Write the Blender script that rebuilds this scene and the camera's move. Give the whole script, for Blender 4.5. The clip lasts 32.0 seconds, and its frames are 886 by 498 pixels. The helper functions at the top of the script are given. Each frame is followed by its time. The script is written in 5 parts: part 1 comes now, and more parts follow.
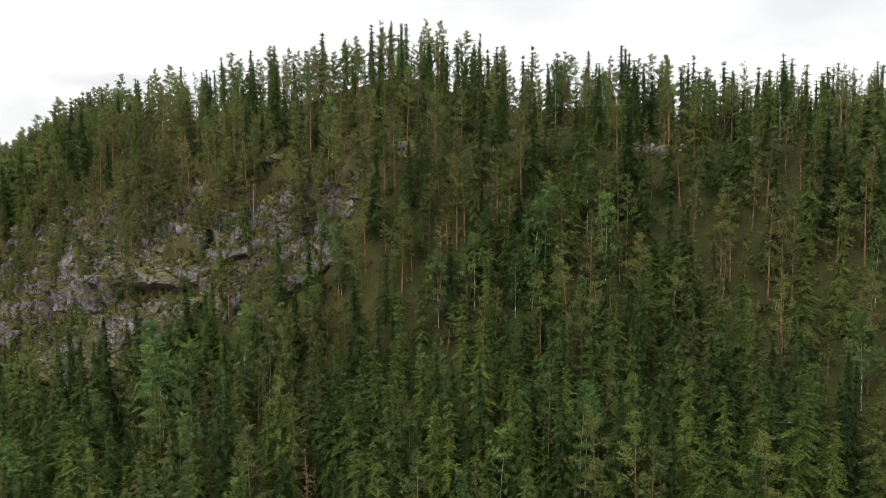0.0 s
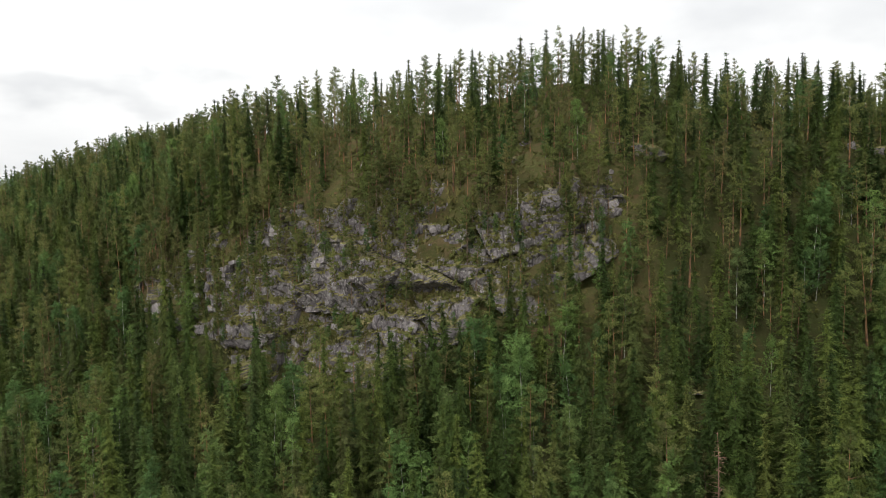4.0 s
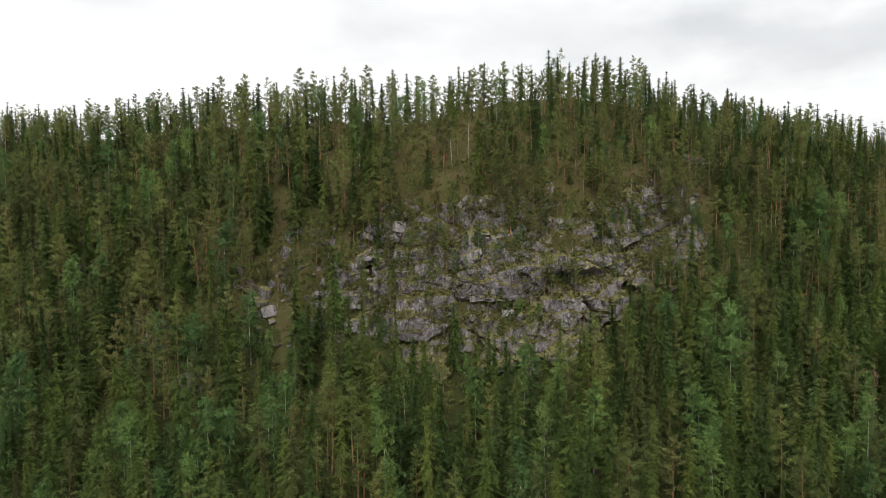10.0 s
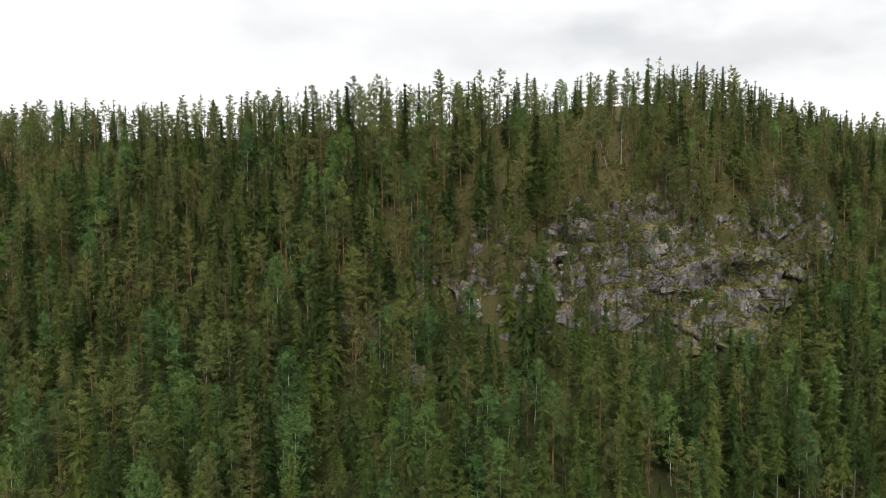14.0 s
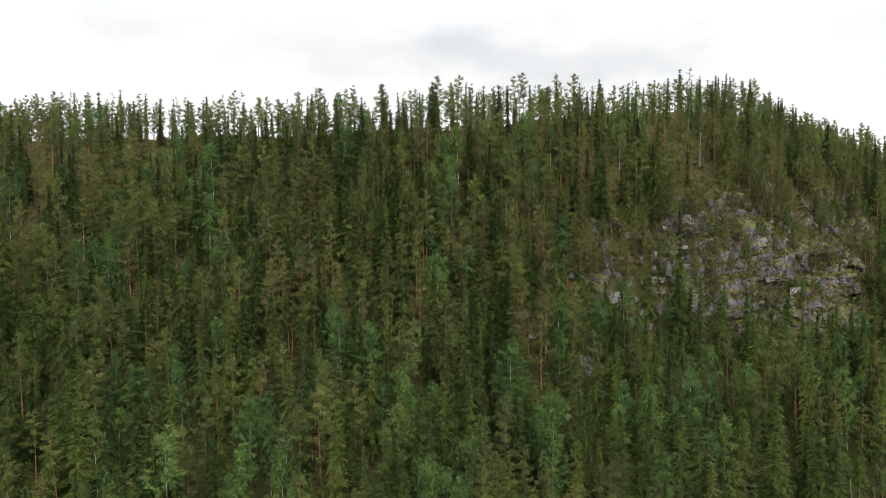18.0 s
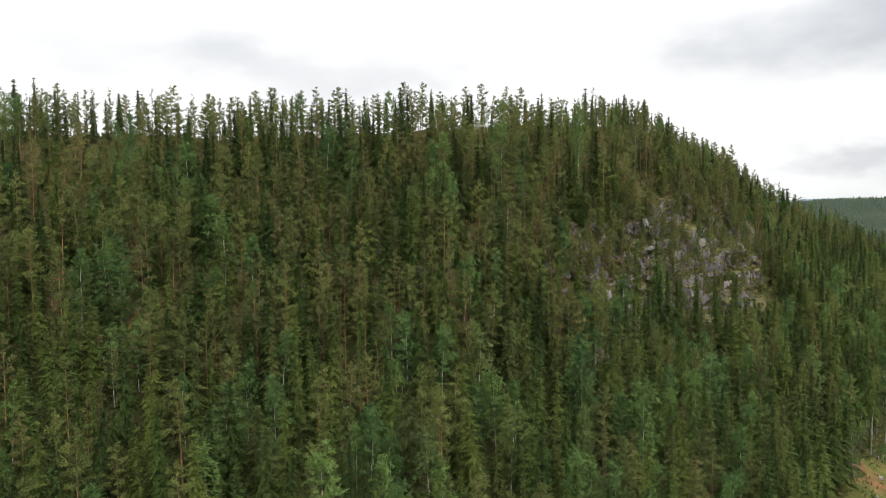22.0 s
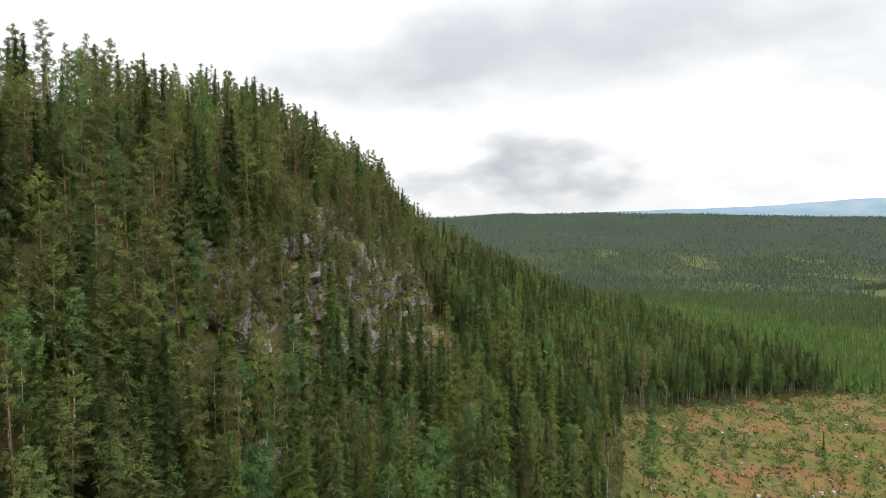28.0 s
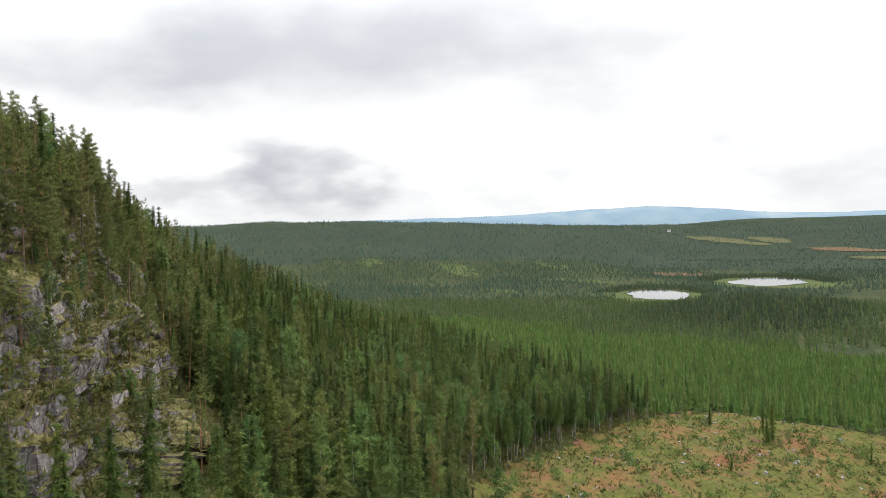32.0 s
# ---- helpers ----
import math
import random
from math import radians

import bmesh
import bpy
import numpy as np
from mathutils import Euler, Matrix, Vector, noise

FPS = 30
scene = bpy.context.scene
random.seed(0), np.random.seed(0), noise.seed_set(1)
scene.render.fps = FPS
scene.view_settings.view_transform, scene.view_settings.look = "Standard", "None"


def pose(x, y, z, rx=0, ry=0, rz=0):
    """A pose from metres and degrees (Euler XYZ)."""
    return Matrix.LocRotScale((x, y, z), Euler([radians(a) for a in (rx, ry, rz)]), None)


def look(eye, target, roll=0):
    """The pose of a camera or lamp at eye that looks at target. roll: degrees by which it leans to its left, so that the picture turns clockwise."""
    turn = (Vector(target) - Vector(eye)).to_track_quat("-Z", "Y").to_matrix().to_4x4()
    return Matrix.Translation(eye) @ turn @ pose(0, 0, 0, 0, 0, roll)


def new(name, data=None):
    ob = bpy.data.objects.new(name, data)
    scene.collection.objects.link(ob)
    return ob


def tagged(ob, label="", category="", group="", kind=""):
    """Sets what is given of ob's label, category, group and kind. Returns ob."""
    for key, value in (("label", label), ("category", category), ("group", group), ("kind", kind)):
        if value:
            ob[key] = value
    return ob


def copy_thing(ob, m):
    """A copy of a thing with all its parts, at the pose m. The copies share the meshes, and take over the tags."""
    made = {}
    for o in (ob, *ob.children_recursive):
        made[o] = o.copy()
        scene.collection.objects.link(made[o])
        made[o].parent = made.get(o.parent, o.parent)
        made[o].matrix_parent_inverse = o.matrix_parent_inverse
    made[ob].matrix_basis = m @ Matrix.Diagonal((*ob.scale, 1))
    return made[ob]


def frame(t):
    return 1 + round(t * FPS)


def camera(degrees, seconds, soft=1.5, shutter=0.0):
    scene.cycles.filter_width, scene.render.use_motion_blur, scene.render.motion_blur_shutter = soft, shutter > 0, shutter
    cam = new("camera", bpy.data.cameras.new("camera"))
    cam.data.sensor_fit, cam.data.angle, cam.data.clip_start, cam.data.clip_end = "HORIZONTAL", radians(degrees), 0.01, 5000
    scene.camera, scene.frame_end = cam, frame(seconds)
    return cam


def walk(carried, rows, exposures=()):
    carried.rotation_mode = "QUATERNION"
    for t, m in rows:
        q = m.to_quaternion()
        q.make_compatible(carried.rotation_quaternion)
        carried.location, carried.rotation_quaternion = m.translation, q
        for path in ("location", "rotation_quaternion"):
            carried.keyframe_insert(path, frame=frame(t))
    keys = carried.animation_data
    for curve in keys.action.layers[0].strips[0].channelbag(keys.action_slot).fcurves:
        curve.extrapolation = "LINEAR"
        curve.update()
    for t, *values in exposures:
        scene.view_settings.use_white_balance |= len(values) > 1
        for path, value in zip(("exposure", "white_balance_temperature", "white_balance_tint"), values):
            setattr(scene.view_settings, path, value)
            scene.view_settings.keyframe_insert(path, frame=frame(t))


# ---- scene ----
cam = camera(63.8, 32.0, soft=0.8)
METRES, EYE, TILT, LEAN, TURN = 450.0, 54.0, -4.1, 0.3, 0.0
ROWS = [
    (0.0, 0.0, 0.0, 0.0, -0.0, 0.0, -0.0),
    (0.5, -0.0155, -0.0014, -0.0002, 0.05, 0.03, 0.07),
    (1.0, -0.0324, -0.0025, -0.0004, 0.14, 0.04, 0.15),
    (1.5, -0.0473, -0.0033, -0.0007, -0.44, 0.1, 0.23),
    (2.0, -0.0643, -0.0041, -0.0011, -2.42, 0.15, 0.4),
    (2.5, -0.0812, -0.0045, -0.0008, -4.04, 0.07, 0.59),
    (3.0, -0.0987, -0.0045, -0.001, -3.96, 0.13, 0.62),
    (3.5, -0.1146, -0.0043, -0.0009, -4.06, 0.14, 0.72),
    (4.0, -0.1323, -0.0039, -0.0009, -5.09, 0.15, 0.8),
    (4.5, -0.1487, -0.0031, -0.0011, -6.35, 0.2, 0.93),
    (6.5, -0.2233, 0.005, 0.0013, -15.06, -0.26, 1.42),
    (7.0, -0.2406, 0.0081, 0.0012, -16.38, -0.27, 1.5),
    (7.5, -0.2568, 0.0114, 0.0012, -18.09, -0.27, 1.6),
    (8.0, -0.2741, 0.0152, 0.0011, -20.33, -0.31, 1.71),
    (8.5, -0.29, 0.0192, 0.001, -23.39, -0.35, 1.86),
    (9.0, -0.3072, 0.0241, 0.0008, -26.56, -0.38, 2.04),
    (9.5, -0.3227, 0.0292, 0.0007, -29.17, -0.43, 2.17),
    (10.0, -0.3395, 0.0358, 0.0007, -31.84, -0.45, 2.32),
    (10.5, -0.3545, 0.0425, 0.0008, -32.96, -0.45, 2.41),
    (11.0, -0.3704, 0.0501, 0.0009, -34.13, -0.47, 2.53),
    (11.5, -0.385, 0.0578, 0.0012, -34.27, -0.45, 2.56),
    (12.0, -0.4002, 0.0665, 0.0016, -34.48, -0.43, 2.58),
    (12.5, -0.4141, 0.0745, 0.0019, -35.4, -0.43, 2.62),
    (13.0, -0.429, 0.0838, 0.0024, -36.78, -0.47, 2.66),
    (13.5, -0.4425, 0.0927, 0.0027, -38.08, -0.48, 2.73),
    (14.0, -0.457, 0.1024, 0.0031, -39.41, -0.52, 2.8),
    (14.5, -0.4701, 0.1116, 0.0037, -40.52, -0.58, 2.85),
    (16.5, -0.5203, 0.1552, 0.0034, -50.65, -0.6, 3.5),
    (17.0, -0.5328, 0.1672, 0.0042, -50.6, -0.59, 3.53),
    (17.5, -0.544, 0.1786, 0.0049, -50.56, -0.58, 3.54),
    (18.0, -0.5558, 0.1916, 0.0056, -50.53, -0.57, 3.54),
    (18.5, -0.5664, 0.2037, 0.0061, -50.49, -0.52, 3.56),
    (19.0, -0.578, 0.2171, 0.0065, -50.48, -0.45, 3.55),
    (19.5, -0.5883, 0.2294, 0.0071, -50.43, -0.42, 3.56),
    (20.0, -0.5994, 0.2427, 0.0073, -50.36, -0.31, 3.57),
    (20.5, -0.6085, 0.2547, 0.0082, -50.36, -0.25, 3.62),
    (21.0, -0.6138, 0.2645, 0.0092, -60.0, -0.74, 4.05),
    (21.5, -0.6174, 0.2773, 0.0093, -68.41, -1.1, 4.38),
    (22.0, -0.6175, 0.2883, 0.01, -68.54, -0.92, 4.4),
    (22.5, -0.6164, 0.2952, 0.0099, -68.54, -0.79, 4.4),
    (23.0, -0.6132, 0.3004, 0.0101, -72.74, -0.91, 4.52),
    (23.5, -0.6082, 0.3048, 0.0102, -75.88, -1.01, 4.65),
    (24.0, -0.6007, 0.3084, 0.0103, -77.97, -1.09, 4.72),
    (24.5, -0.5918, 0.3123, 0.0101, -81.37, -1.25, 4.88),
    (26.5, -0.5403, 0.3236, 0.0104, -89.33, -1.52, 5.05),
    (27.0, -0.5246, 0.3255, 0.0106, -90.88, -1.53, 5.02),
    (27.5, -0.5101, 0.3262, 0.0115, -96.13, -1.93, 4.93),
    (28.0, -0.4927, 0.3277, 0.0113, -100.53, -2.1, 5.13),
    (28.5, -0.4776, 0.3275, 0.0118, -105.55, -2.5, 5.1),
    (29.0, -0.4604, 0.3267, 0.0118, -112.22, -2.84, 5.16),
    (29.5, -0.4449, 0.3247, 0.012, -112.22, -2.75, 5.16),
    (30.0, -0.4285, 0.3218, 0.0121, -112.23, -2.65, 5.17),
    (30.5, -0.4131, 0.3181, 0.0123, -113.78, -2.67, 5.14),
    (31.0, -0.3966, 0.3135, 0.0123, -115.39, -2.79, 5.12),
    (31.5, -0.3815, 0.3086, 0.0126, -117.11, -2.93, 5.04),
    (32.0, -0.3655, 0.3028, 0.0126, -119.74, -3.12, 5.01),
]
EXPOSURES = [(0.0, 0.20), (16.0, 0.26), (26.0, 0.40), (32.0, 0.40)]
SKY = 1.0
walk(cam, [(t, pose(0, 0, EYE, TILT, LEAN, TURN) @ pose(METRES * x, METRES * y, METRES * z, 90 + pitch, roll, yaw)) for t, x, y, z, yaw, pitch, roll in ROWS], EXPOSURES)


# ---- sky and sun ----
world = bpy.data.worlds.new("sky")
scene.world = world
world.use_nodes = True


# grey cloud banks: bearing, height, half width, half height (degrees), depth
CLOUDS = [(-28, 14.8, 23, 4.4, 0.58), (-8, 12.8, 9, 2.8, 0.32), (-19.5, 5.0, 5.4, 3.0, 0.70), (-11, 3.9, 9, 1.0, 0.42), (-58, 4.3, 7, 2.0, 0.32), (-34.5, 3.0, 3.0, 1.0, 0.2),
          (31, 11.0, 10, 3.4, 0.50), (44, 13.0, 10, 3.0, 0.30), (58, 12.5, 9, 2.8, 0.26), (112, 7.9, 9, 1.2, 0.36), (84, 16.0, 14, 2.6, 0.22)]


def build_sky(tree):
    n = Nodes(tree)
    sky = n.add("ShaderNodeTexSky")
    sky.sky_type, sky.sun_disc, sky.sun_elevation, sky.sun_rotation = "NISHITA", False, radians(45), radians(217)
    way = n.add("ShaderNodeTexCoord").outputs["Generated"]
    part = n.add("ShaderNodeSeparateXYZ", {0: way}).outputs
    lift = n.math("ADD", n.math("MAXIMUM", part["Z"], 0.0), 0.22)
    flat = n.add("ShaderNodeCombineXYZ", {0: n.math("DIVIDE", part["X"], lift), 1: n.math("DIVIDE", part["Y"], lift), 2: 0.35}).outputs[0]
    round_way = n.add("ShaderNodeMapping", {"Vector": way, "Scale": (1.0, 1.0, 2.2)}).outputs[0]
    puff = n.add("ShaderNodeTexNoise", {"Vector": round_way, "Scale": 6.0, "Detail": 4.0, "Roughness": 0.5})
    shift = n.add("ShaderNodeSeparateColor", {0: puff.outputs["Color"]}).outputs
    bearing = n.math("ADD", n.math("MULTIPLY", n.math("ARCTAN2", part["Y"], part["X"]), 57.2958), n.math("MULTIPLY", n.math("SUBTRACT", shift[0], 0.5), 30.0))
    height = n.math("ADD", n.math("MULTIPLY", n.math("ARCSINE", part["Z"]), 57.2958), n.math("MULTIPLY", n.math("SUBTRACT", shift[1], 0.5), 9.0))
    depth = n.math("MULTIPLY", n.ramp(n.noise(0.7, 5.0, 0.52, flat), (0.42, 0.0), (0.70, 1.0)), 0.34)
    for a, e, wide, tall, grey in CLOUDS:
        u, v = n.math("DIVIDE", n.math("SUBTRACT", bearing, a), wide), n.math("DIVIDE", n.math("SUBTRACT", height, e), tall)
        far = n.math("ADD", n.math("POWER", n.math("ABSOLUTE", u), 2.0), n.math("POWER", n.math("ABSOLUTE", v), 2.0))
        depth = n.math("ADD", depth, n.math("MULTIPLY", n.math("POWER", 2.718, n.math("MULTIPLY", far, -1.0)), grey))
    cloud = n.ramp(depth, (0.0, (1.0, 1.005, 1.0)), (0.25, (0.86, 0.87, 0.875)), (0.6, (0.66, 0.675, 0.695)), (1.0, (0.46, 0.48, 0.52)))
    # an overcast sky is brightest overhead
    cloud = n.mix(1.0, cloud, n.ramp(part["Z"], (0.0, 0.84), (0.25, 1.04), (1.0, 2.4)), "MULTIPLY")
    cover = n.ramp(n.noise(1.1, 4.0, 0.55, flat), (0.22, 0.8), (0.36, 1.0))
    a = n.add("ShaderNodeBackground", {"Color": sky.outputs[0], "Strength": 0.12})
    b = n.add("ShaderNodeBackground", {"Color": cloud, "Strength": SKY})
    both = n.add("ShaderNodeMixShader", {0: cover, 1: a.outputs[0], 2: b.outputs[0]})
    n.add("ShaderNodeOutputWorld", {"Surface": both.outputs[0]})


sun = new("sun", bpy.data.lights.new("sun", "SUN"))
sun.data.energy, sun.data.angle, sun.data.color = 1.1, radians(25), (1.0, 0.96, 0.9)
sun.matrix_world = look((0, 0, 300), Vector((0, 0, 300)) - Vector((-0.45, -0.6, 0.75)))


# ---- materials ----
class Nodes:
    """Shortcuts for building a node tree."""

    def __init__(self, tree):
        self.tree = tree
        tree.nodes.clear()

    def add(self, kind, sockets=()):
        n = self.tree.nodes.new(kind)
        for k, v in dict(sockets).items():
            if isinstance(v, bpy.types.NodeSocket):
                self.tree.links.new(v, n.inputs[k])
            else:
                n.inputs[k].default_value = (*v, 1) if n.inputs[k].type == "RGBA" and len(v) == 3 else v
        return n

    def noise(self, scale, detail=4.0, rough=0.6, vector=None, lac=2.0):
        s = {"Scale": scale, "Detail": detail, "Roughness": rough, "Lacunarity": lac}
        if vector:
            s["Vector"] = vector
        return self.add("ShaderNodeTexNoise", s).outputs["Fac"]

    def ramp(self, fac, *stops, mode="LINEAR"):
        n = self.add("ShaderNodeValToRGB", {"Fac": fac})
        n.color_ramp.interpolation = mode
        el = n.color_ramp.elements
        while len(el) < len(stops):
            el.new(0.5)
        for e, (p, c) in zip(el, stops):
            e.position, e.color = p, (*c, 1) if isinstance(c, tuple) else (c, c, c, 1)
        return n.outputs["Color"]

    def mix(self, fac, a, b, mode="MIX"):
        n = self.add("ShaderNodeMix")
        n.data_type, n.blend_type = "RGBA", mode
        for i, v in ((0, fac), (6, a), (7, b)):
            if isinstance(v, bpy.types.NodeSocket):
                self.tree.links.new(v, n.inputs[i])
            else:
                n.inputs[i].default_value = (*v, 1) if isinstance(v, tuple) else v
        return n.outputs[2]

    def math(self, op, a, b=0.5, clamp=False):
        n = self.add("ShaderNodeMath", {0: a, 1: b})
        n.operation, n.use_clamp = op, clamp
        return n.outputs[0]

    def position(self, sx=1.0, sy=1.0, sz=1.0):
        g = self.add("ShaderNodeNewGeometry")
        return self.add("ShaderNodeMapping", {"Vector": g.outputs["Position"], "Scale": (sx, sy, sz)}).outputs["Vector"]


def material(name):
    m = bpy.data.materials.new(name)
    m.use_nodes = True
    return m, Nodes(m.node_tree)


def finish(n, color, rough=0.9, bump=None, strength=0.4, distance=0.05, spec=0.25, extra=None):
    s = {"Base Color": color, "Roughness": rough, "Specular IOR Level": spec}
    if bump is not None:
        s["Normal"] = n.add("ShaderNodeBump", {"Height": bump, "Strength": strength, "Distance": distance}).outputs["Normal"]
    s.update(extra or {})
    b = n.add("ShaderNodeBsdfPrincipled", s)
    n.add("ShaderNodeOutputMaterial", {"Surface": b.outputs[0]})


def foliage(name, dark, mid, light, single, thin=0.38, dry=(0.130, 0.120, 0.045), airy=0.0):
    """Needles or leaves: tint by tree, by place and by spray."""
    m, n = material(name)
    geo = n.add("ShaderNodeNewGeometry")
    leaf = geo.outputs["Random Per Island"]
    if single:
        tree = n.add("ShaderNodeObjectInfo").outputs["Random"]
    else:
        own = n.add("ShaderNodeAttribute")
        own.attribute_name = "tint"
        tree = own.outputs["Fac"]
    fac = n.math("ADD", n.math("MULTIPLY", tree, 0.74), n.math("MULTIPLY", leaf, 0.26))
    col = n.ramp(fac, (0.0, dark), (0.5, mid), (1.0, light))
    hue = n.math("FRACT", n.math("MULTIPLY", tree, 17.0))
    col = n.mix(n.ramp(hue, (0.70, 0.0), (0.98, 0.55)), col, dry)
    fine = n.noise(7.0, 3.0, 0.75, n.position())
    col = n.mix(n.ramp(fine, (0.42, 0.0), (0.62, 0.5)), col, dark)
    soft = n.add("ShaderNodeAttribute")
    soft.attribute_name = "soft"
    turned = n.add("ShaderNodeVectorTransform", {0: soft.outputs["Vector"]})
    turned.vector_type, turned.convert_from, turned.convert_to = "NORMAL", "OBJECT", "WORLD"
    both = n.add("ShaderNodeVectorMath", {0: turned.outputs[0], 1: (1.7, 1.7, 1.7), 2: geo.outputs["Normal"]})
    both.operation = "MULTIPLY_ADD"
    shade = n.add("ShaderNodeVectorMath", {0: both.outputs[0]})
    shade.operation = "NORMALIZE"
    a = n.add("ShaderNodeBsdfPrincipled", {"Base Color": col, "Roughness": 0.75, "Specular IOR Level": 0.12, "Normal": shade.outputs[0]})
    b = n.add("ShaderNodeBsdfTranslucent", {"Color": col})
    mixed = n.add("ShaderNodeMixShader", {0: thin, 1: a.outputs[0], 2: b.outputs[0]})
    if airy:
        # the sprays are feathered: gaps between their twigs let light through
        twigs = n.ramp(n.noise(4.2, 3.0, 0.7, n.position(1, 1, 1.3)), (airy - 0.03, 1.0), (airy + 0.03, 0.0))
        mixed = n.add("ShaderNodeMixShader", {0: twigs, 1: mixed.outputs[0], 2: n.add("ShaderNodeBsdfTransparent").outputs[0]})
    n.add("ShaderNodeOutputMaterial", {"Surface": mixed.outputs[0]})
    return m


SPRUCE = [(0.031, 0.052, 0.015), (0.074, 0.114, 0.026), (0.176, 0.210, 0.045)]
PINE = [(0.084, 0.108, 0.036), (0.148, 0.173, 0.050), (0.225, 0.241, 0.067)]
BIRCH = [(0.059, 0.112, 0.036), (0.106, 0.178, 0.050), (0.174, 0.248, 0.060)]
YOUNG = [(0.055, 0.104, 0.026), (0.098, 0.168, 0.038), (0.159, 0.228, 0.055)]
FARWOOD = [(0.036, 0.058, 0.031), (0.057, 0.084, 0.042), (0.081, 0.109, 0.051)]
spruce_near, spruce_far = foliage("spruce_needles", *SPRUCE, True, airy=0.49), foliage("spruce_needles_wood", *SPRUCE, False, airy=0.49)
pine_near, pine_far = foliage("pine_needles", *PINE, True, 0.44, (0.215, 0.170, 0.075), 0.51), foliage("pine_needles_wood", *PINE, False, 0.44, (0.215, 0.170, 0.075), 0.51)
birch_near, birch_far = foliage("birch_leaves", *BIRCH, True, 0.4, airy=0.49), foliage("birch_leaves_wood", *BIRCH, False, 0.4, airy=0.49)
young_wood, far_wood = foliage("young_needles", *YOUNG, False), foliage("valley_needles", *FARWOOD, False)
# paler and bluer than the near spruces: distance haze painted into the needles
distant_wood = foliage("hazy_distant_needles", (0.044, 0.078, 0.056), (0.058, 0.098, 0.064), (0.078, 0.118, 0.072), False)
valley_green = foliage("valley_mixed_needles", (0.053, 0.083, 0.033), (0.082, 0.125, 0.046), (0.116, 0.157, 0.056), False)
valley_leaves = foliage("valley_birch_leaves", (0.067, 0.105, 0.038), (0.096, 0.145, 0.050), (0.132, 0.180, 0.062), False)
grass_mat = foliage("grass_blades", (0.079, 0.087, 0.024), (0.116, 0.119, 0.034), (0.169, 0.132, 0.053), False, 0.4)
shrub_mat = foliage("shrub_leaves", (0.066, 0.080, 0.022), (0.125, 0.128, 0.036), (0.180, 0.142, 0.052), False, 0.3)
bush_mat = foliage("bush_leaves", (0.059, 0.093, 0.022), (0.102, 0.152, 0.034), (0.161, 0.200, 0.049), False, 0.35)
heather_mat = foliage("fireweed", (0.079, 0.040, 0.053), (0.158, 0.059, 0.112), (0.224, 0.099, 0.158), False, 0.3)


def bark(name, low, high, dark, scale):
    m, n = material(name)
    p = n.position(1, 1, 0.3)
    z = n.add("ShaderNodeSeparateXYZ", {0: n.add("ShaderNodeTexCoord").outputs["Object"]}).outputs["Z"]
    col = n.mix(n.ramp(n.math("DIVIDE", z, 16.0), (0.2, 0.0), (0.6, 1.0)), low, high)
    grain = n.noise(scale, 4.0, 0.7, p)
    col = n.mix(n.ramp(grain, (0.42, 1.0), (0.6, 0.0)), col, dark)
    finish(n, col, 0.95, grain, 0.6, 0.03, 0.1)
    return m


spruce_bark = bark("spruce_bark", (0.11, 0.09, 0.075), (0.13, 0.105, 0.08), (0.05, 0.045, 0.04), 3.0)
pine_bark = bark("pine_bark", (0.17, 0.13, 0.10), (0.32, 0.17, 0.085), (0.10, 0.07, 0.05), 3.0)
birch_bark = bark("birch_bark", (0.45, 0.44, 0.40), (0.55, 0.53, 0.48), (0.06, 0.055, 0.05), 2.2)
dead_bark = bark("weathered_wood", (0.34, 0.32, 0.29), (0.44, 0.42, 0.38), (0.15, 0.13, 0.11), 3.5)
pale_bark = bark("pale_spruce_bark", (0.23, 0.205, 0.18), (0.25, 0.215, 0.175), (0.09, 0.08, 0.07), 3.0)
red_dead = bark("reddish_dead_twigs", (0.24, 0.135, 0.095), (0.30, 0.17, 0.12), (0.12, 0.08, 0.06), 3.0)


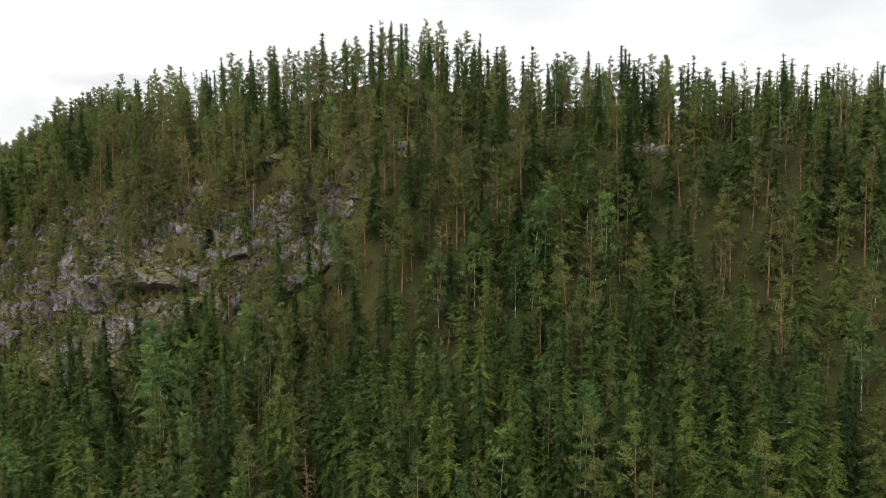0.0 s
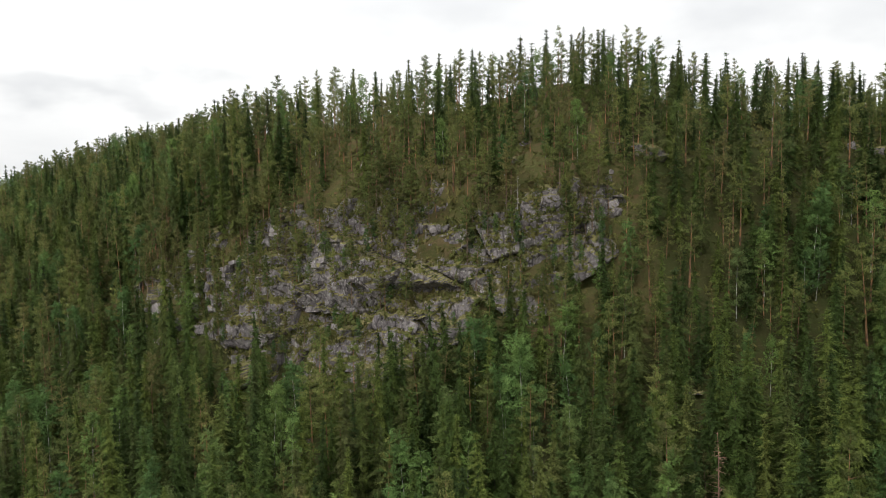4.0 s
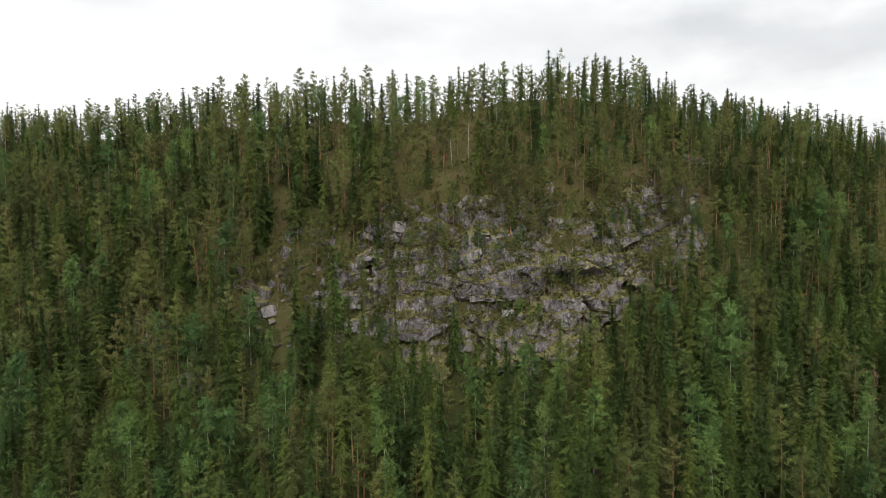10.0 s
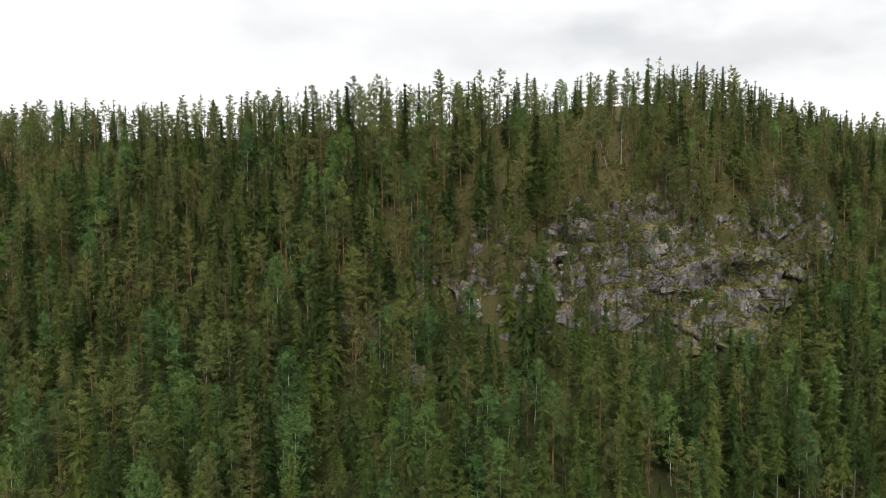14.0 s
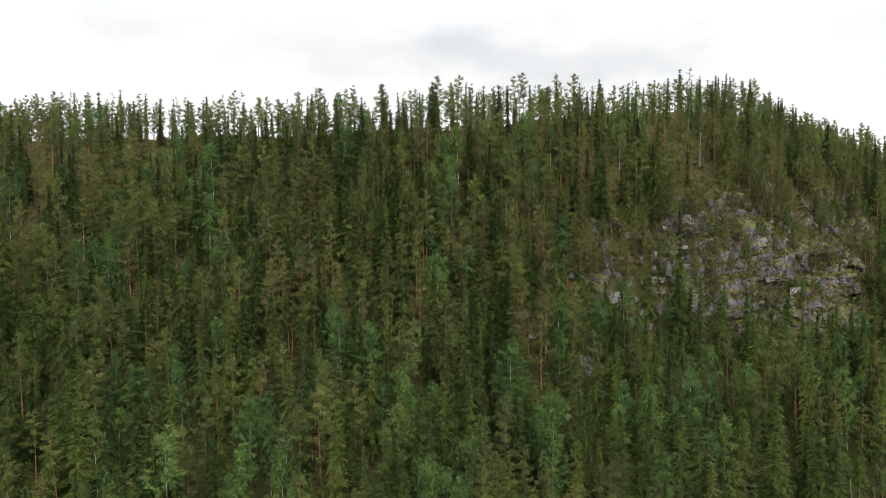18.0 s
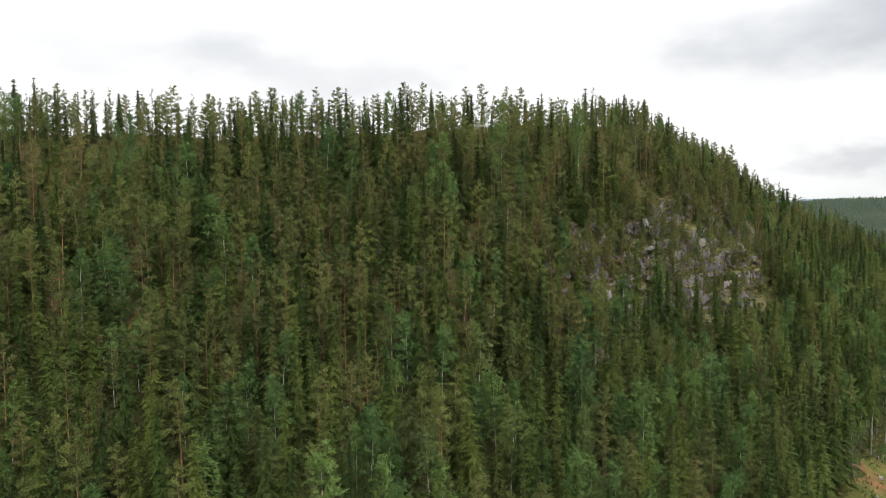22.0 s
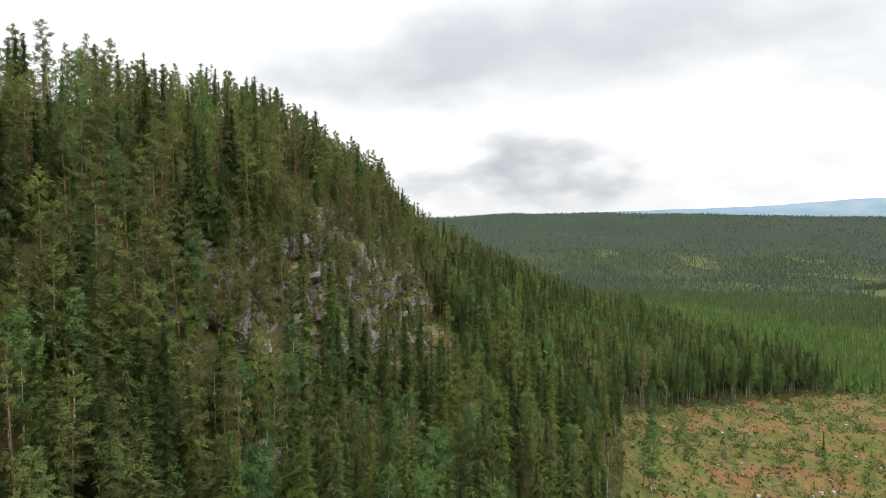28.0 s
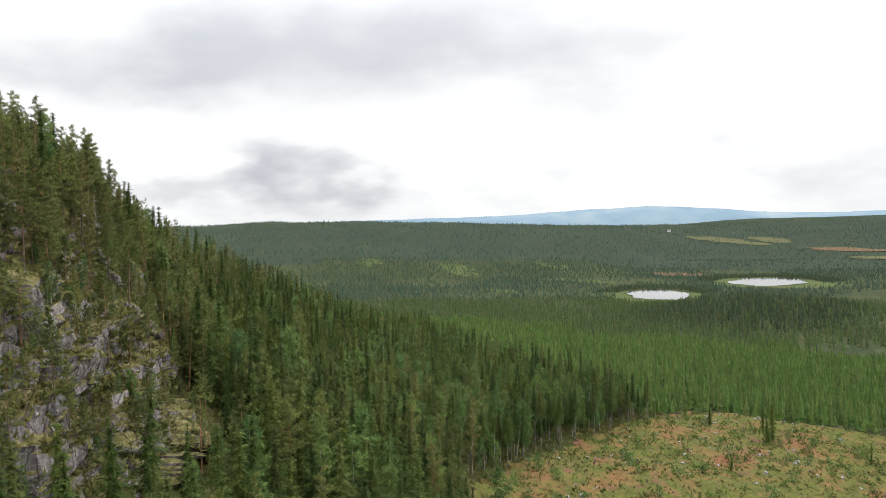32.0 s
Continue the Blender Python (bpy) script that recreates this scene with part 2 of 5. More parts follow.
def rock_material(name, tone):
    """Dark gneiss with pale lichen, wet streaks, rust and moss on the level tops."""
    m, n = material(name)
    p = n.position()
    big, fine = n.noise(0.35, 5.0, 0.65, p), n.noise(1.6, 9.0, 0.8, p)
    col = n.ramp(fine, (0.34, (0.055 * tone, 0.049 * tone, 0.051 * tone)), (0.46, (0.107 * tone, 0.095 * tone, 0.096 * tone)), (0.56, (0.153 * tone, 0.138 * tone, 0.137 * tone)), (0.70, (0.25 * tone, 0.235 * tone, 0.23 * tone)))
    col = n.mix(n.ramp(big, (0.36, 0.6), (0.55, 0.0)), col, (0.055, 0.047, 0.051))
    streak = n.noise(0.9, 5.0, 0.75, n.position(1.6, 1.6, 0.12))
    col = n.mix(n.ramp(streak, (0.56, 0.0), (0.64, 0.8)), col, (0.035, 0.031, 0.034))
    col = n.mix(n.ramp(streak, (0.33, 0.75), (0.40, 0.0)), col, (0.42, 0.405, 0.385))
    col = n.mix(n.ramp(n.noise(0.5, 4.0, 0.7, n.position(1.3, 1.3, 0.25)), (0.60, 0.0), (0.68, 0.7)), col, (0.13, 0.078, 0.048))
    lichen = n.noise(2.2, 6.0, 0.8, p)
    col = n.mix(n.ramp(lichen, (0.57, 0.0), (0.62, 0.85)), col, (0.46, 0.445, 0.39))
    up = n.add("ShaderNodeSeparateXYZ", {0: n.add("ShaderNodeNewGeometry").outputs["Normal"]}).outputs["Z"]
    level = n.math("ADD", up, n.math("MULTIPLY", n.math("SUBTRACT", big, 0.5), 1.3))
    moss = n.ramp(n.noise(1.8, 7.0, 0.8, p), (0.33, (0.062, 0.066, 0.021)), (0.45, (0.120, 0.116, 0.034)), (0.55, (0.172, 0.144, 0.054)), (0.63, (0.34, 0.31, 0.185)), (0.70, (0.155, 0.090, 0.050)))
    col = n.mix(n.ramp(level, (0.42, 0.0), (0.58, 0.95)), col, moss)
    cells = n.add("ShaderNodeTexVoronoi")
    cells.feature = "DISTANCE_TO_EDGE"
    cells.inputs["Scale"].default_value = 0.45
    m.node_tree.links.new(n.add("ShaderNodeVectorMath", {0: n.position(1, 1, 0.5), 1: n.add("ShaderNodeTexNoise", {"Scale": 0.5}).outputs["Color"]}).outputs[0], cells.inputs["Vector"])
    cells = cells.outputs["Distance"]
    crack = n.ramp(cells, (0.0, 0.25), (0.035, 1.0))
    col = n.mix(crack, (0.04, 0.036, 0.036), col)
    finish(n, col, 0.9, n.math("ADD", fine, n.math("MULTIPLY", crack, 0.5)), 0.9, 0.25, 0.2)
    return m


rock_mat, pale_rock = rock_material("gneiss", 1.55), rock_material("pale_gneiss", 2.3)


def stone_material():
    m, n = material("weathered_stone")
    fine = n.noise(3.0, 6.0, 0.7, n.position())
    col = n.ramp(fine, (0.35, (0.15, 0.14, 0.125)), (0.5, (0.26, 0.245, 0.225)), (0.65, (0.38, 0.365, 0.335)))
    finish(n, col, 0.9, fine, 0.6, 0.05, 0.2)
    return m


stone_mat = stone_material()


def floor_material(name, stops, scale, spots=None):
    m, n = material(name)
    p = n.position()
    a, b = n.noise(scale, 5.0, 0.7, p), n.noise(scale * 9, 5.0, 0.75, p)
    col = n.ramp(a, *stops)
    col = n.mix(n.ramp(b, (0.3, 0.75), (0.55, 0.0)), col, (0.05, 0.045, 0.02))
    tufts = n.noise(scale * 34, 5.0, 0.8, p)
    col = n.mix(n.ramp(tufts, (0.40, 0.4), (0.52, 0.0)), col, (0.05, 0.055, 0.02))
    col = n.mix(n.ramp(tufts, (0.56, 0.0), (0.66, 0.35)), col, (0.24, 0.23, 0.12))
    if spots:
        col = n.mix(n.ramp(n.noise(scale * 2.2, 4.0, 0.75, p), (0.58, 0.0), (0.68, 0.8)), col, spots)
    finish(n, col, 1.0, b, 0.8, 0.3, 0.05)
    return m


forest_floor = floor_material("forest_floor", ((0.3, (0.024, 0.032, 0.010)), (0.45, (0.042, 0.042, 0.016)), (0.58, (0.034, 0.045, 0.013)), (0.72, (0.065, 0.048, 0.024))), 0.12)
heath_floor = floor_material("heath_slope", ((0.30, (0.052, 0.054, 0.019)), (0.42, (0.092, 0.073, 0.032)), (0.52, (0.063, 0.070, 0.022)), (0.60, (0.109, 0.077, 0.041)), (0.72, (0.066, 0.058, 0.027))), 0.16, (0.131, 0.077, 0.047))
felled_patch = floor_material("red_felled_ground", ((0.3, (0.132, 0.073, 0.050)), (0.5, (0.165, 0.099, 0.066)), (0.7, (0.112, 0.086, 0.046))), 0.05)
field_mat = floor_material("hay_field", ((0.3, (0.086, 0.099, 0.050)), (0.5, (0.109, 0.109, 0.059)), (0.7, (0.092, 0.089, 0.056))), 0.02)
clearing_floor = floor_material("felled_ground", ((0.33, (0.185, 0.085, 0.045)), (0.43, (0.155, 0.108, 0.040)), (0.49, (0.078, 0.096, 0.024)), (0.54, (0.110, 0.108, 0.030)), (0.59, (0.165, 0.105, 0.042)), (0.70, (0.170, 0.074, 0.045))), 0.05, (0.150, 0.062, 0.058))
valley_floor = floor_material("valley_woods", ((0.32, (0.022, 0.034, 0.019)), (0.46, (0.028, 0.041, 0.021)), (0.54, (0.045, 0.058, 0.027)), (0.60, (0.027, 0.039, 0.021)), (0.72, (0.059, 0.068, 0.030))), 0.006)
bog_mat = floor_material("bog", ((0.3, (0.056, 0.084, 0.028)), (0.5, (0.073, 0.098, 0.035)), (0.7, (0.087, 0.101, 0.043))), 0.02)
# far wooded slopes, their blue-green shift is aerial haze painted into the colour
hazy_hill_mat = floor_material("hazy_far_woods", ((0.3, (0.014, 0.030, 0.026)), (0.45, (0.022, 0.040, 0.032)), (0.55, (0.017, 0.034, 0.028)), (0.7, (0.034, 0.054, 0.038))), 0.004)


build_sky(world.node_tree)


# ---- landform ----
HX, HY = 0.0, 270.0
LEVELS = np.array([72.0, 62, 50, 38, 26, 10, -8, -14])
BEARING = np.array([60.0, 120, 155, 172, 185, 205, 225, 243, 258, 272, 285, 305, 340, 420])
RADII = np.array([
    [130, 170, 210, 250, 300, 350, 420, 500], [260, 285, 310, 335, 360, 400, 450, 520],
    [195, 215, 240, 265, 290, 320, 370, 440], [156, 182, 218, 244, 266, 293, 335, 395],
    [124, 143, 163, 188, 206, 234, 272, 328], [118, 130, 143, 162, 176, 203, 243, 310],
    [117, 129, 142, 153, 160, 182, 225, 300], [114, 130, 144, 152, 159, 180, 224, 300],
    [117, 135, 147, 153, 162, 182, 226, 300], [119, 140, 149, 156, 167, 192, 234, 300],
    [118, 142, 150, 158, 176, 218, 262, 320], [130, 165, 195, 225, 258, 302, 362, 432], [140, 190, 230, 265, 295, 330, 380, 450],
    [130, 170, 210, 250, 300, 350, 420, 500]], dtype=float)

WATER = -62.0
LAKES = [(692.0, -762.0, 85.0, 52.0, -44.0), (742.0, -1115.0, 100.0, 72.0, -53.0)]
CLEARING = [(-250, 118), (-140, 113), (-115, 102), (-79, 82), (-44, 68), (-22, 40), (-8, 10), (10, -28), (26, -80), (-14, -104), (-70, -135), (-200, -190), (-420, -120), (-400, 60)]


def inside(x, y, poly):
    """Which points lie in the polygon."""
    hit = np.zeros(np.shape(x), bool)
    for (ax, ay), (bx, by) in zip(poly, poly[1:] + poly[:1]):
        hit ^= ((ay > y) != (by > y)) & (x < (bx - ax) * (y - ay) / (by - ay + 1e-9) + ax)
    return hit


def lumps(x, y, size, seed):
    """Smooth rolling noise from a few sine waves, about -1 to 1."""
    rng = np.random.RandomState(seed)
    total = 0
    for i in range(6):
        a, f, p = rng.uniform(0, 2 * np.pi), rng.uniform(0.6, 1.9) / size, rng.uniform(0, 6.3)
        total = total + np.sin((x * np.cos(a) + y * np.sin(a)) * f * 2 * np.pi + p + np.sin((x * np.sin(a) - y * np.cos(a)) * f * 3.1 + p))
    return total / 3.5


def smooth(v, a, b):
    k = np.clip((v - a) / (b - a), 0, 1)
    return k * k * (3 - 2 * k)


def lake_q(x, y, cx, cy, a, b, turn):
    """Below 1 inside the lake's oval, growing outwards."""
    c, s = math.cos(math.radians(turn)), math.sin(math.radians(turn))
    return np.hypot(((x - cx) * c + (y - cy) * s) / a, (-(x - cx) * s + (y - cy) * c) / b)


def polar(x, y):
    dx, dy = x - HX, y - HY
    deg = np.degrees(np.arctan2(dy, dx))
    return np.hypot(dx, dy), np.where(deg < 60, deg + 360, deg)


def ground(x, y):
    """Height of the bare ground."""
    x, y = np.asarray(x, float), np.asarray(y, float)
    r, deg = polar(x, y)
    cols = [np.interp(deg, BEARING, RADII[:, i]) for i in range(8)]
    z = 76 - 4 * smooth(r / cols[0], 0.5, 1.0) + (9.5 * np.exp(-((deg - 261) / 14) ** 2) - 3.0 * smooth(deg, 272, 285)) * (1 - smooth(r / cols[0], 0.80, 1.12))
    for i in range(7):
        k = np.clip((r - cols[i]) / (cols[i + 1] - cols[i]), 0, 1)
        z = z - k * (LEVELS[i] - LEVELS[i + 1])
    over = r - cols[7]
    z = z - np.interp(over, [0, 130, 300, 500, 700], [0, 14, 30, 44, 46])
    out = smooth(over, -120, 200)
    z = z + lumps(x, y, 23, 3) * 0.8 * (1 - out) + lumps(x, y, 60, 4) * 1.2
    # the valley, its wooded knoll, the long far hill and the country behind
    az = np.degrees(np.arctan2(-(y - 136), x + 164))
    d = np.hypot(x + 164, y - 136)
    z = z + 21 * np.exp(-((az - 55) / 7.5) ** 4 - ((d - 830) / 170) ** 2)
    later = smooth(az, 40, 50)
    z = z + smooth(d, 1450 + 850 * later, 3000 + 1300 * later) * np.interp(az, [-60, 0, 8, 16, 24, 34, 40, 46, 56, 64, 90, 130], [115, 127, 147, 167, 163, 138, 123, 115, 150, 140, 150, 150])
    z = z + lumps(x, y, 900, 8) * 7 * smooth(d, 900, 2200)
    for pond in LAKES:
        q = lake_q(x, y, *pond)
        z = np.where(q < 3, z + (1 - smooth(q, 1.25, 3.0)) * (WATER + 0.35 - z), z)
        z = z - 1.2 * (1 - smooth(q, 0.85, 1.06))
    return z


def rock_patch(deg, z):
    """How much bare rock the hillside shows at a bearing and height, 0 to 1."""
    top = np.interp(deg, [222, 226, 230, 235, 243, 249, 255, 261, 264, 267], [36, 41, 44, 51, 55, 57, 54, 57, 55, 50])
    low = np.interp(deg, [222, 229, 235, 240, 244, 249, 252, 255, 258, 262, 266], [31, 28, 25, 23, 22, 23.5, 28, 35, 33, 42, 48])
    share = np.interp(deg, [221, 226, 233, 240, 258, 262, 266], [0, 0.58, 0.72, 1, 1, 0.9, 0])
    return share * smooth(z, low - 3, low + 2) * (1 - smooth(z, top - 2, top + 3))


# ---- mesh helpers ----
def mesh_of(name, verts, faces, mats, index=None, flat=True, soft=None, tint=None):
    """A mesh from arrays of corners and of triangles or quads."""
    verts, faces = np.asarray(verts, np.float32), np.asarray(faces, np.int32)
    me = bpy.data.meshes.new(name)
    me.vertices.add(len(verts))
    me.vertices.foreach_set("co", verts.ravel())
    k = faces.shape[1]
    me.loops.add(faces.size)
    me.loops.foreach_set("vertex_index", faces.ravel())
    me.polygons.add(len(faces))
    me.polygons.foreach_set("loop_start", np.arange(0, faces.size, k, dtype=np.int32))
    for m in mats:
        me.materials.append(m)
    if index is not None:
        me.polygons.foreach_set("material_index", np.asarray(index, np.int32))
    me.polygons.foreach_set("use_smooth", np.full(len(faces), not flat))
    if tint is not None:
        me.attributes.new("tint", "FLOAT", "POINT").data.foreach_set("value", np.asarray(tint, np.float32))
    if soft is not None:
        me.attributes.new("soft", "FLOAT_VECTOR", "POINT").data.foreach_set("vector", np.asarray(soft, np.float32).ravel())
    me.update(calc_edges=True)
    me.validate()
    return me


def part(name, me, parent, label=""):
    ob = new(name, me)
    ob.parent = parent
    return tagged(ob, label)


def crown_normals(v):
    """Shading directions of a crown: outwards from its stem and a little up."""
    n = np.stack([v[:, 0], v[:, 1], 0.5 * np.hypot(v[:, 0], v[:, 1]) + 0.1], 1)
    return n / np.linalg.norm(n, axis=1)[:, None]


class Soup:
    """Collects triangles; material 0 is wood, 1 is foliage."""

    def __init__(self):
        self.v, self.f, self.m, self.n = [], [], [], 0

    def put(self, v, f, m):
        self.v.append(np.asarray(v, float)), self.f.append(np.asarray(f, int) + self.n), self.m.append(np.full(len(f), m))
        self.n += len(v)

    def tube(self, points, radii, sides, m=0):
        points = np.asarray(points, float)
        rings = []
        for p, r in zip(points, radii):
            a = np.arange(sides) * 2 * np.pi / sides
            rings.append(p + r * np.stack([np.cos(a), np.sin(a), 0 * a], 1))
        f = []
        for i in range(len(points) - 1):
            for j in range(sides):
                a, b = i * sides + j, i * sides + (j + 1) % sides
                f += [(a, b, b + sides), (a, b + sides, a + sides)]
        self.put(np.concatenate(rings), f, m)

    def twig(self, a, b, r, m=0):
        """A thin three-sided limb from a to b."""
        a, b = np.asarray(a, float), np.asarray(b, float)
        d = (b - a) / np.linalg.norm(b - a)
        u = np.cross(d, (0.3, 0.2, 1.0))
        u /= np.linalg.norm(u)
        w = np.cross(d, u)
        ring = [a + r * (u * math.cos(k) + w * math.sin(k)) for k in (0, 2.1, 4.2)]
        self.put(ring + [b], [(0, 1, 3), (1, 2, 3), (2, 0, 3)], m)

    def sprays(self, centres, ways, size, rng, m=1, slim=0.36):
        """Loose triangles about the centres, each pointing roughly along its way."""
        n = len(centres)
        d = ways + rng.normal(0, 0.45, (n, 3))
        d /= np.linalg.norm(d, axis=1)[:, None] + 1e-6
        side = np.cross(d, rng.normal(0, 1, (n, 3)))
        side /= np.linalg.norm(side, axis=1)[:, None] + 1e-6
        s = (size * rng.uniform(0.6, 1.35, n))[:, None]
        v = np.stack([centres - d * s * 0.5 + side * s * slim, centres - d * s * 0.5 - side * s * slim, centres + d * s * 0.8], 1).reshape(-1, 3)
        self.put(v, np.arange(3 * n).reshape(-1, 3), m)

    def blades(self, mid, way, side, length, slim, m=1):
        """Small leaf-shaped triangles along their ways, each as broad as slim times its length."""
        way = way / (np.linalg.norm(way, axis=1)[:, None] + 1e-6)
        side = np.cross(way, np.cross(side, way))
        side = side / (np.linalg.norm(side, axis=1)[:, None] + 1e-6)
        L = length[:, None]
        v = np.stack([mid - way * L * 0.5 + side * L * slim, mid - way * L * 0.5 - side * L * slim, mid + way * L * 0.6], 1).reshape(-1, 3)
        self.put(v, np.arange(len(v)).reshape(-1, 3), m)

    def arrays(self):
        return np.concatenate(self.v), np.concatenate(self.f), np.concatenate(self.m)


# ---- trees, each about 16 m tall, root at the origin ----
def trunk_line(rng, h, r, bend, sides, soup, steps=5):
    k = np.linspace(0, 1, steps)
    x, y = rng.normal(0, bend, 2)
    pts = np.stack([x * k ** 2 + 0.25 * bend * np.sin(k * 5), y * k ** 2, -1.5 + (h + 1.5) * k], 1)
    pts[-1, 2] -= 0.4
    soup.tube(pts, r * (1 - 0.95 * k) * (1 + 0.25 * (k == 0)), sides)
    return lambda z: np.array([np.interp(z, pts[:, 2], pts[:, 0]), np.interp(z, pts[:, 2], pts[:, 1]), z])


def skirts(s, rng, axis, h, low, reach, wide, tiers, arms):
    """The dense inner boughs of a spruce: ragged drooping flaps, tier over tier."""
    for i in range(tiers):
        u = (i + rng.uniform(-0.2, 0.2)) / tiers
        z, step = low + (h - low) * max(u, 0), (h - low) / tiers
        turn = rng.uniform(0, 6.3)
        for j in range(arms):
            a0, a1 = turn + j * 6.283 / arms - 0.08, turn + (j + 1) * 6.283 / arms + 0.08
            r0, r1 = wide * reach(u) * rng.uniform(0.42, 0.80, 2)
            d0, d1 = step * rng.uniform(0.05, 0.5, 2)
            top = axis(z + step * rng.uniform(0.85, 1.2))
            s.put([top, axis(z - d0) + r0 * np.array([math.cos(a0), math.sin(a0), 0]), axis(z - d1) + r1 * np.array([math.cos(a1), math.sin(a1), 0])], [(0, 1, 2)], 1)


def spruce_shape(rng, h, wide, tiers, arms, each, size, bare=0.04):
    """A narrow spire: tiers of boughs, each ending in a hand of small drooping sprays."""
    s = Soup()
    fine = each > 4
    axis = trunk_line(rng, h, 0.16, 0.1, 6 if fine else 4, s, 5 if fine else 3)
    low = h * bare
    skew = rng.uniform(0.82, 1.05)
    reach = lambda u: 0.05 + 0.95 * (1 - np.clip(u, 0, 1)) ** skew * np.clip(0.62 + 3.0 * u, 0, 1)
    skirts(s, rng, axis, h * 0.98, low, reach, wide, max(6, tiers // 2), 5)
    u = np.repeat((np.arange(tiers) + 0.5) / tiers, arms) + rng.normal(0, 0.3 / tiers, tiers * arms)
    u = np.clip(u, 0, 0.985)
    a = np.tile(np.arange(arms) * 6.283 / arms, tiers) + np.repeat(rng.uniform(0, 6.3, tiers), arms) + rng.normal(0, 0.22, tiers * arms)
    L = wide * reach(u) * rng.uniform(0.66, 1.18, len(u))
    u, a, L = (np.repeat(q, each) for q in (u, a, L))
    n = len(u)
    k = np.tile(np.linspace(0.45, 1.0, each), n // each) + rng.normal(0, 0.05, n)
    fan = rng.normal(0, 0.45, n)
    out = np.stack([np.cos(a), np.sin(a), 0 * a], 1)
    tan = np.stack([-np.sin(a), np.cos(a), 0 * a], 1)
    sag = 0.62 - 0.75 * u
    mid = np.stack([axis(q) for q in low + (h - low) * u]) + out * (L * k)[:, None] + tan * (fan * 0.45 * L * k)[:, None]
    mid[:, 2] -= sag * L * k ** 1.5 + rng.normal(0, 0.08, n)
    way = out + tan * fan[:, None] + np.stack([0 * a, 0 * a, -sag * 1.1 - 0.15 + rng.normal(0, 0.2, n)], 1)
    s.blades(mid, way, tan + rng.normal(0, 0.3, (n, 3)), size * rng.uniform(0.7, 1.3, n) * (0.55 + 0.45 * np.clip(reach(u) * 1.5, 0, 1)), 0.27)
    top = axis(h)
    s.put([top + (0, 0, 0.4), top + (0.16, 0.05, -0.8), top + (-0.14, 0.12, -0.8), top + (0, -0.17, -0.8)], [(0, 1, 2), (0, 2, 3), (0, 3, 1)], 1)
    return s.arrays()


def pine_shape(rng, h, wide, arms, each, size, base=0.4):
    """A straight stem, bare below; rising limbs that carry loose tufts of needles."""
    s = Soup()
    fine = each > 20
    axis = trunk_line(rng, h, 0.17, 0.28, 6 if fine else 4, s, 5 if fine else 3)
    round_top = rng.uniform(1.05, 1.8)
    for i in range(arms):
        u = (i + rng.uniform(0, 0.9)) / arms
        z = h * base + h * (1 - base) * 0.97 * u
        L = wide * min(1.0, 0.5 + u / 0.3) * (1 - 0.86 * u ** round_top) * rng.uniform(0.6, 1.15)
        a = i * 2.4 + rng.normal(0, 0.35)
        rise = rng.uniform(0.0, 0.25) + 0.45 * u
        way = np.array([math.cos(a), math.sin(a), rise])
        p0 = axis(z)
        if fine or i % 2:
            s.twig(p0, p0 + way * L * 0.9, 0.045)
        k = np.where(rng.rand(each) < 0.3, rng.uniform(0.25, 0.6, each), rng.uniform(0.6, 1.08, each))
        c = p0 + way * (L * k)[:, None] + rng.normal(0, 1, (each, 3)) * np.array([0.26, 0.26, 0.13]) * (0.35 + 0.35 * L)
        d = way * 0.7 + rng.normal(0, 0.55, (each, 3)) + np.array([0, 0, 0.25])
        s.blades(c, d, rng.normal(0, 1, (each, 3)), size * rng.uniform(0.65, 1.3, each) * (0.62 + 0.38 * min(1.0, 1.4 * L / wide)), 0.26)
    top = axis(h)
    s.put([top + (0, 0, 0.2), top + (0.14, 0.03, -0.4), top + (-0.1, 0.12, -0.4), top + (-0.04, -0.14, -0.4)], [(0, 1, 2), (0, 2, 3), (0, 3, 1)], 1)
    if fine:
        for i in range(3):
            a, z = rng.uniform(0, 6.3), h * rng.uniform(0.2, base + 0.1)
            p0 = axis(z)
            s.twig(p0, p0 + np.array([math.cos(a), math.sin(a), rng.uniform(-0.3, 0.2)]) * wide * rng.uniform(0.5, 0.8), 0.05, 3)
    return s.arrays()


def birch_shape(rng, h, wide, n, size, low=0.22):
    """A thin pale stem and an uneven crown of leafy lobes."""
    s = Soup()
    axis = trunk_line(rng, h * 0.95, 0.11, 0.35, 6 if n > 400 else 4, s, 5 if n > 400 else 3)
    lobes = 15 if n > 200 else 8
    share = max(4, n // lobes)
    for i in range(lobes):
        u = (i + rng.uniform(0, 0.8)) / lobes
        r = wide * math.sin(math.pi * min(0.16 + 0.80 * u, 1.0)) ** 0.8
        a = i * 2.4 + rng.normal(0, 0.4)
        c = axis(h * low + (h - h * low) * 0.95 * u) + r * rng.uniform(0.3, 0.72) * np.array([math.cos(a), math.sin(a), 0.25])
        q = rng.normal(0, 1, (share, 3))
        q /= np.linalg.norm(q, axis=1)[:, None]
        size_lobe = (0.34 * wide + 0.25 * r) * rng.uniform(0.75, 1.2)
        p = c + q * size_lobe * rng.uniform(0.45, 1.05, share)[:, None] * np.array([1, 1, 1.15])
        s.blades(p, q + rng.normal(0, 0.7, (share, 3)), rng.normal(0, 1, (share, 3)), size * rng.uniform(0.65, 1.3, share), 0.38)
    if n > 400:
        for i in range(2):
            a, z = rng.uniform(0, 6.3), h * rng.uniform(0.25, 0.5)
            p0 = axis(z)
            s.twig(p0, p0 + np.array([math.cos(a), math.sin(a), 0.9]) * wide * rng.uniform(0.5, 0.8), 0.04, 3)
    return s.arrays()


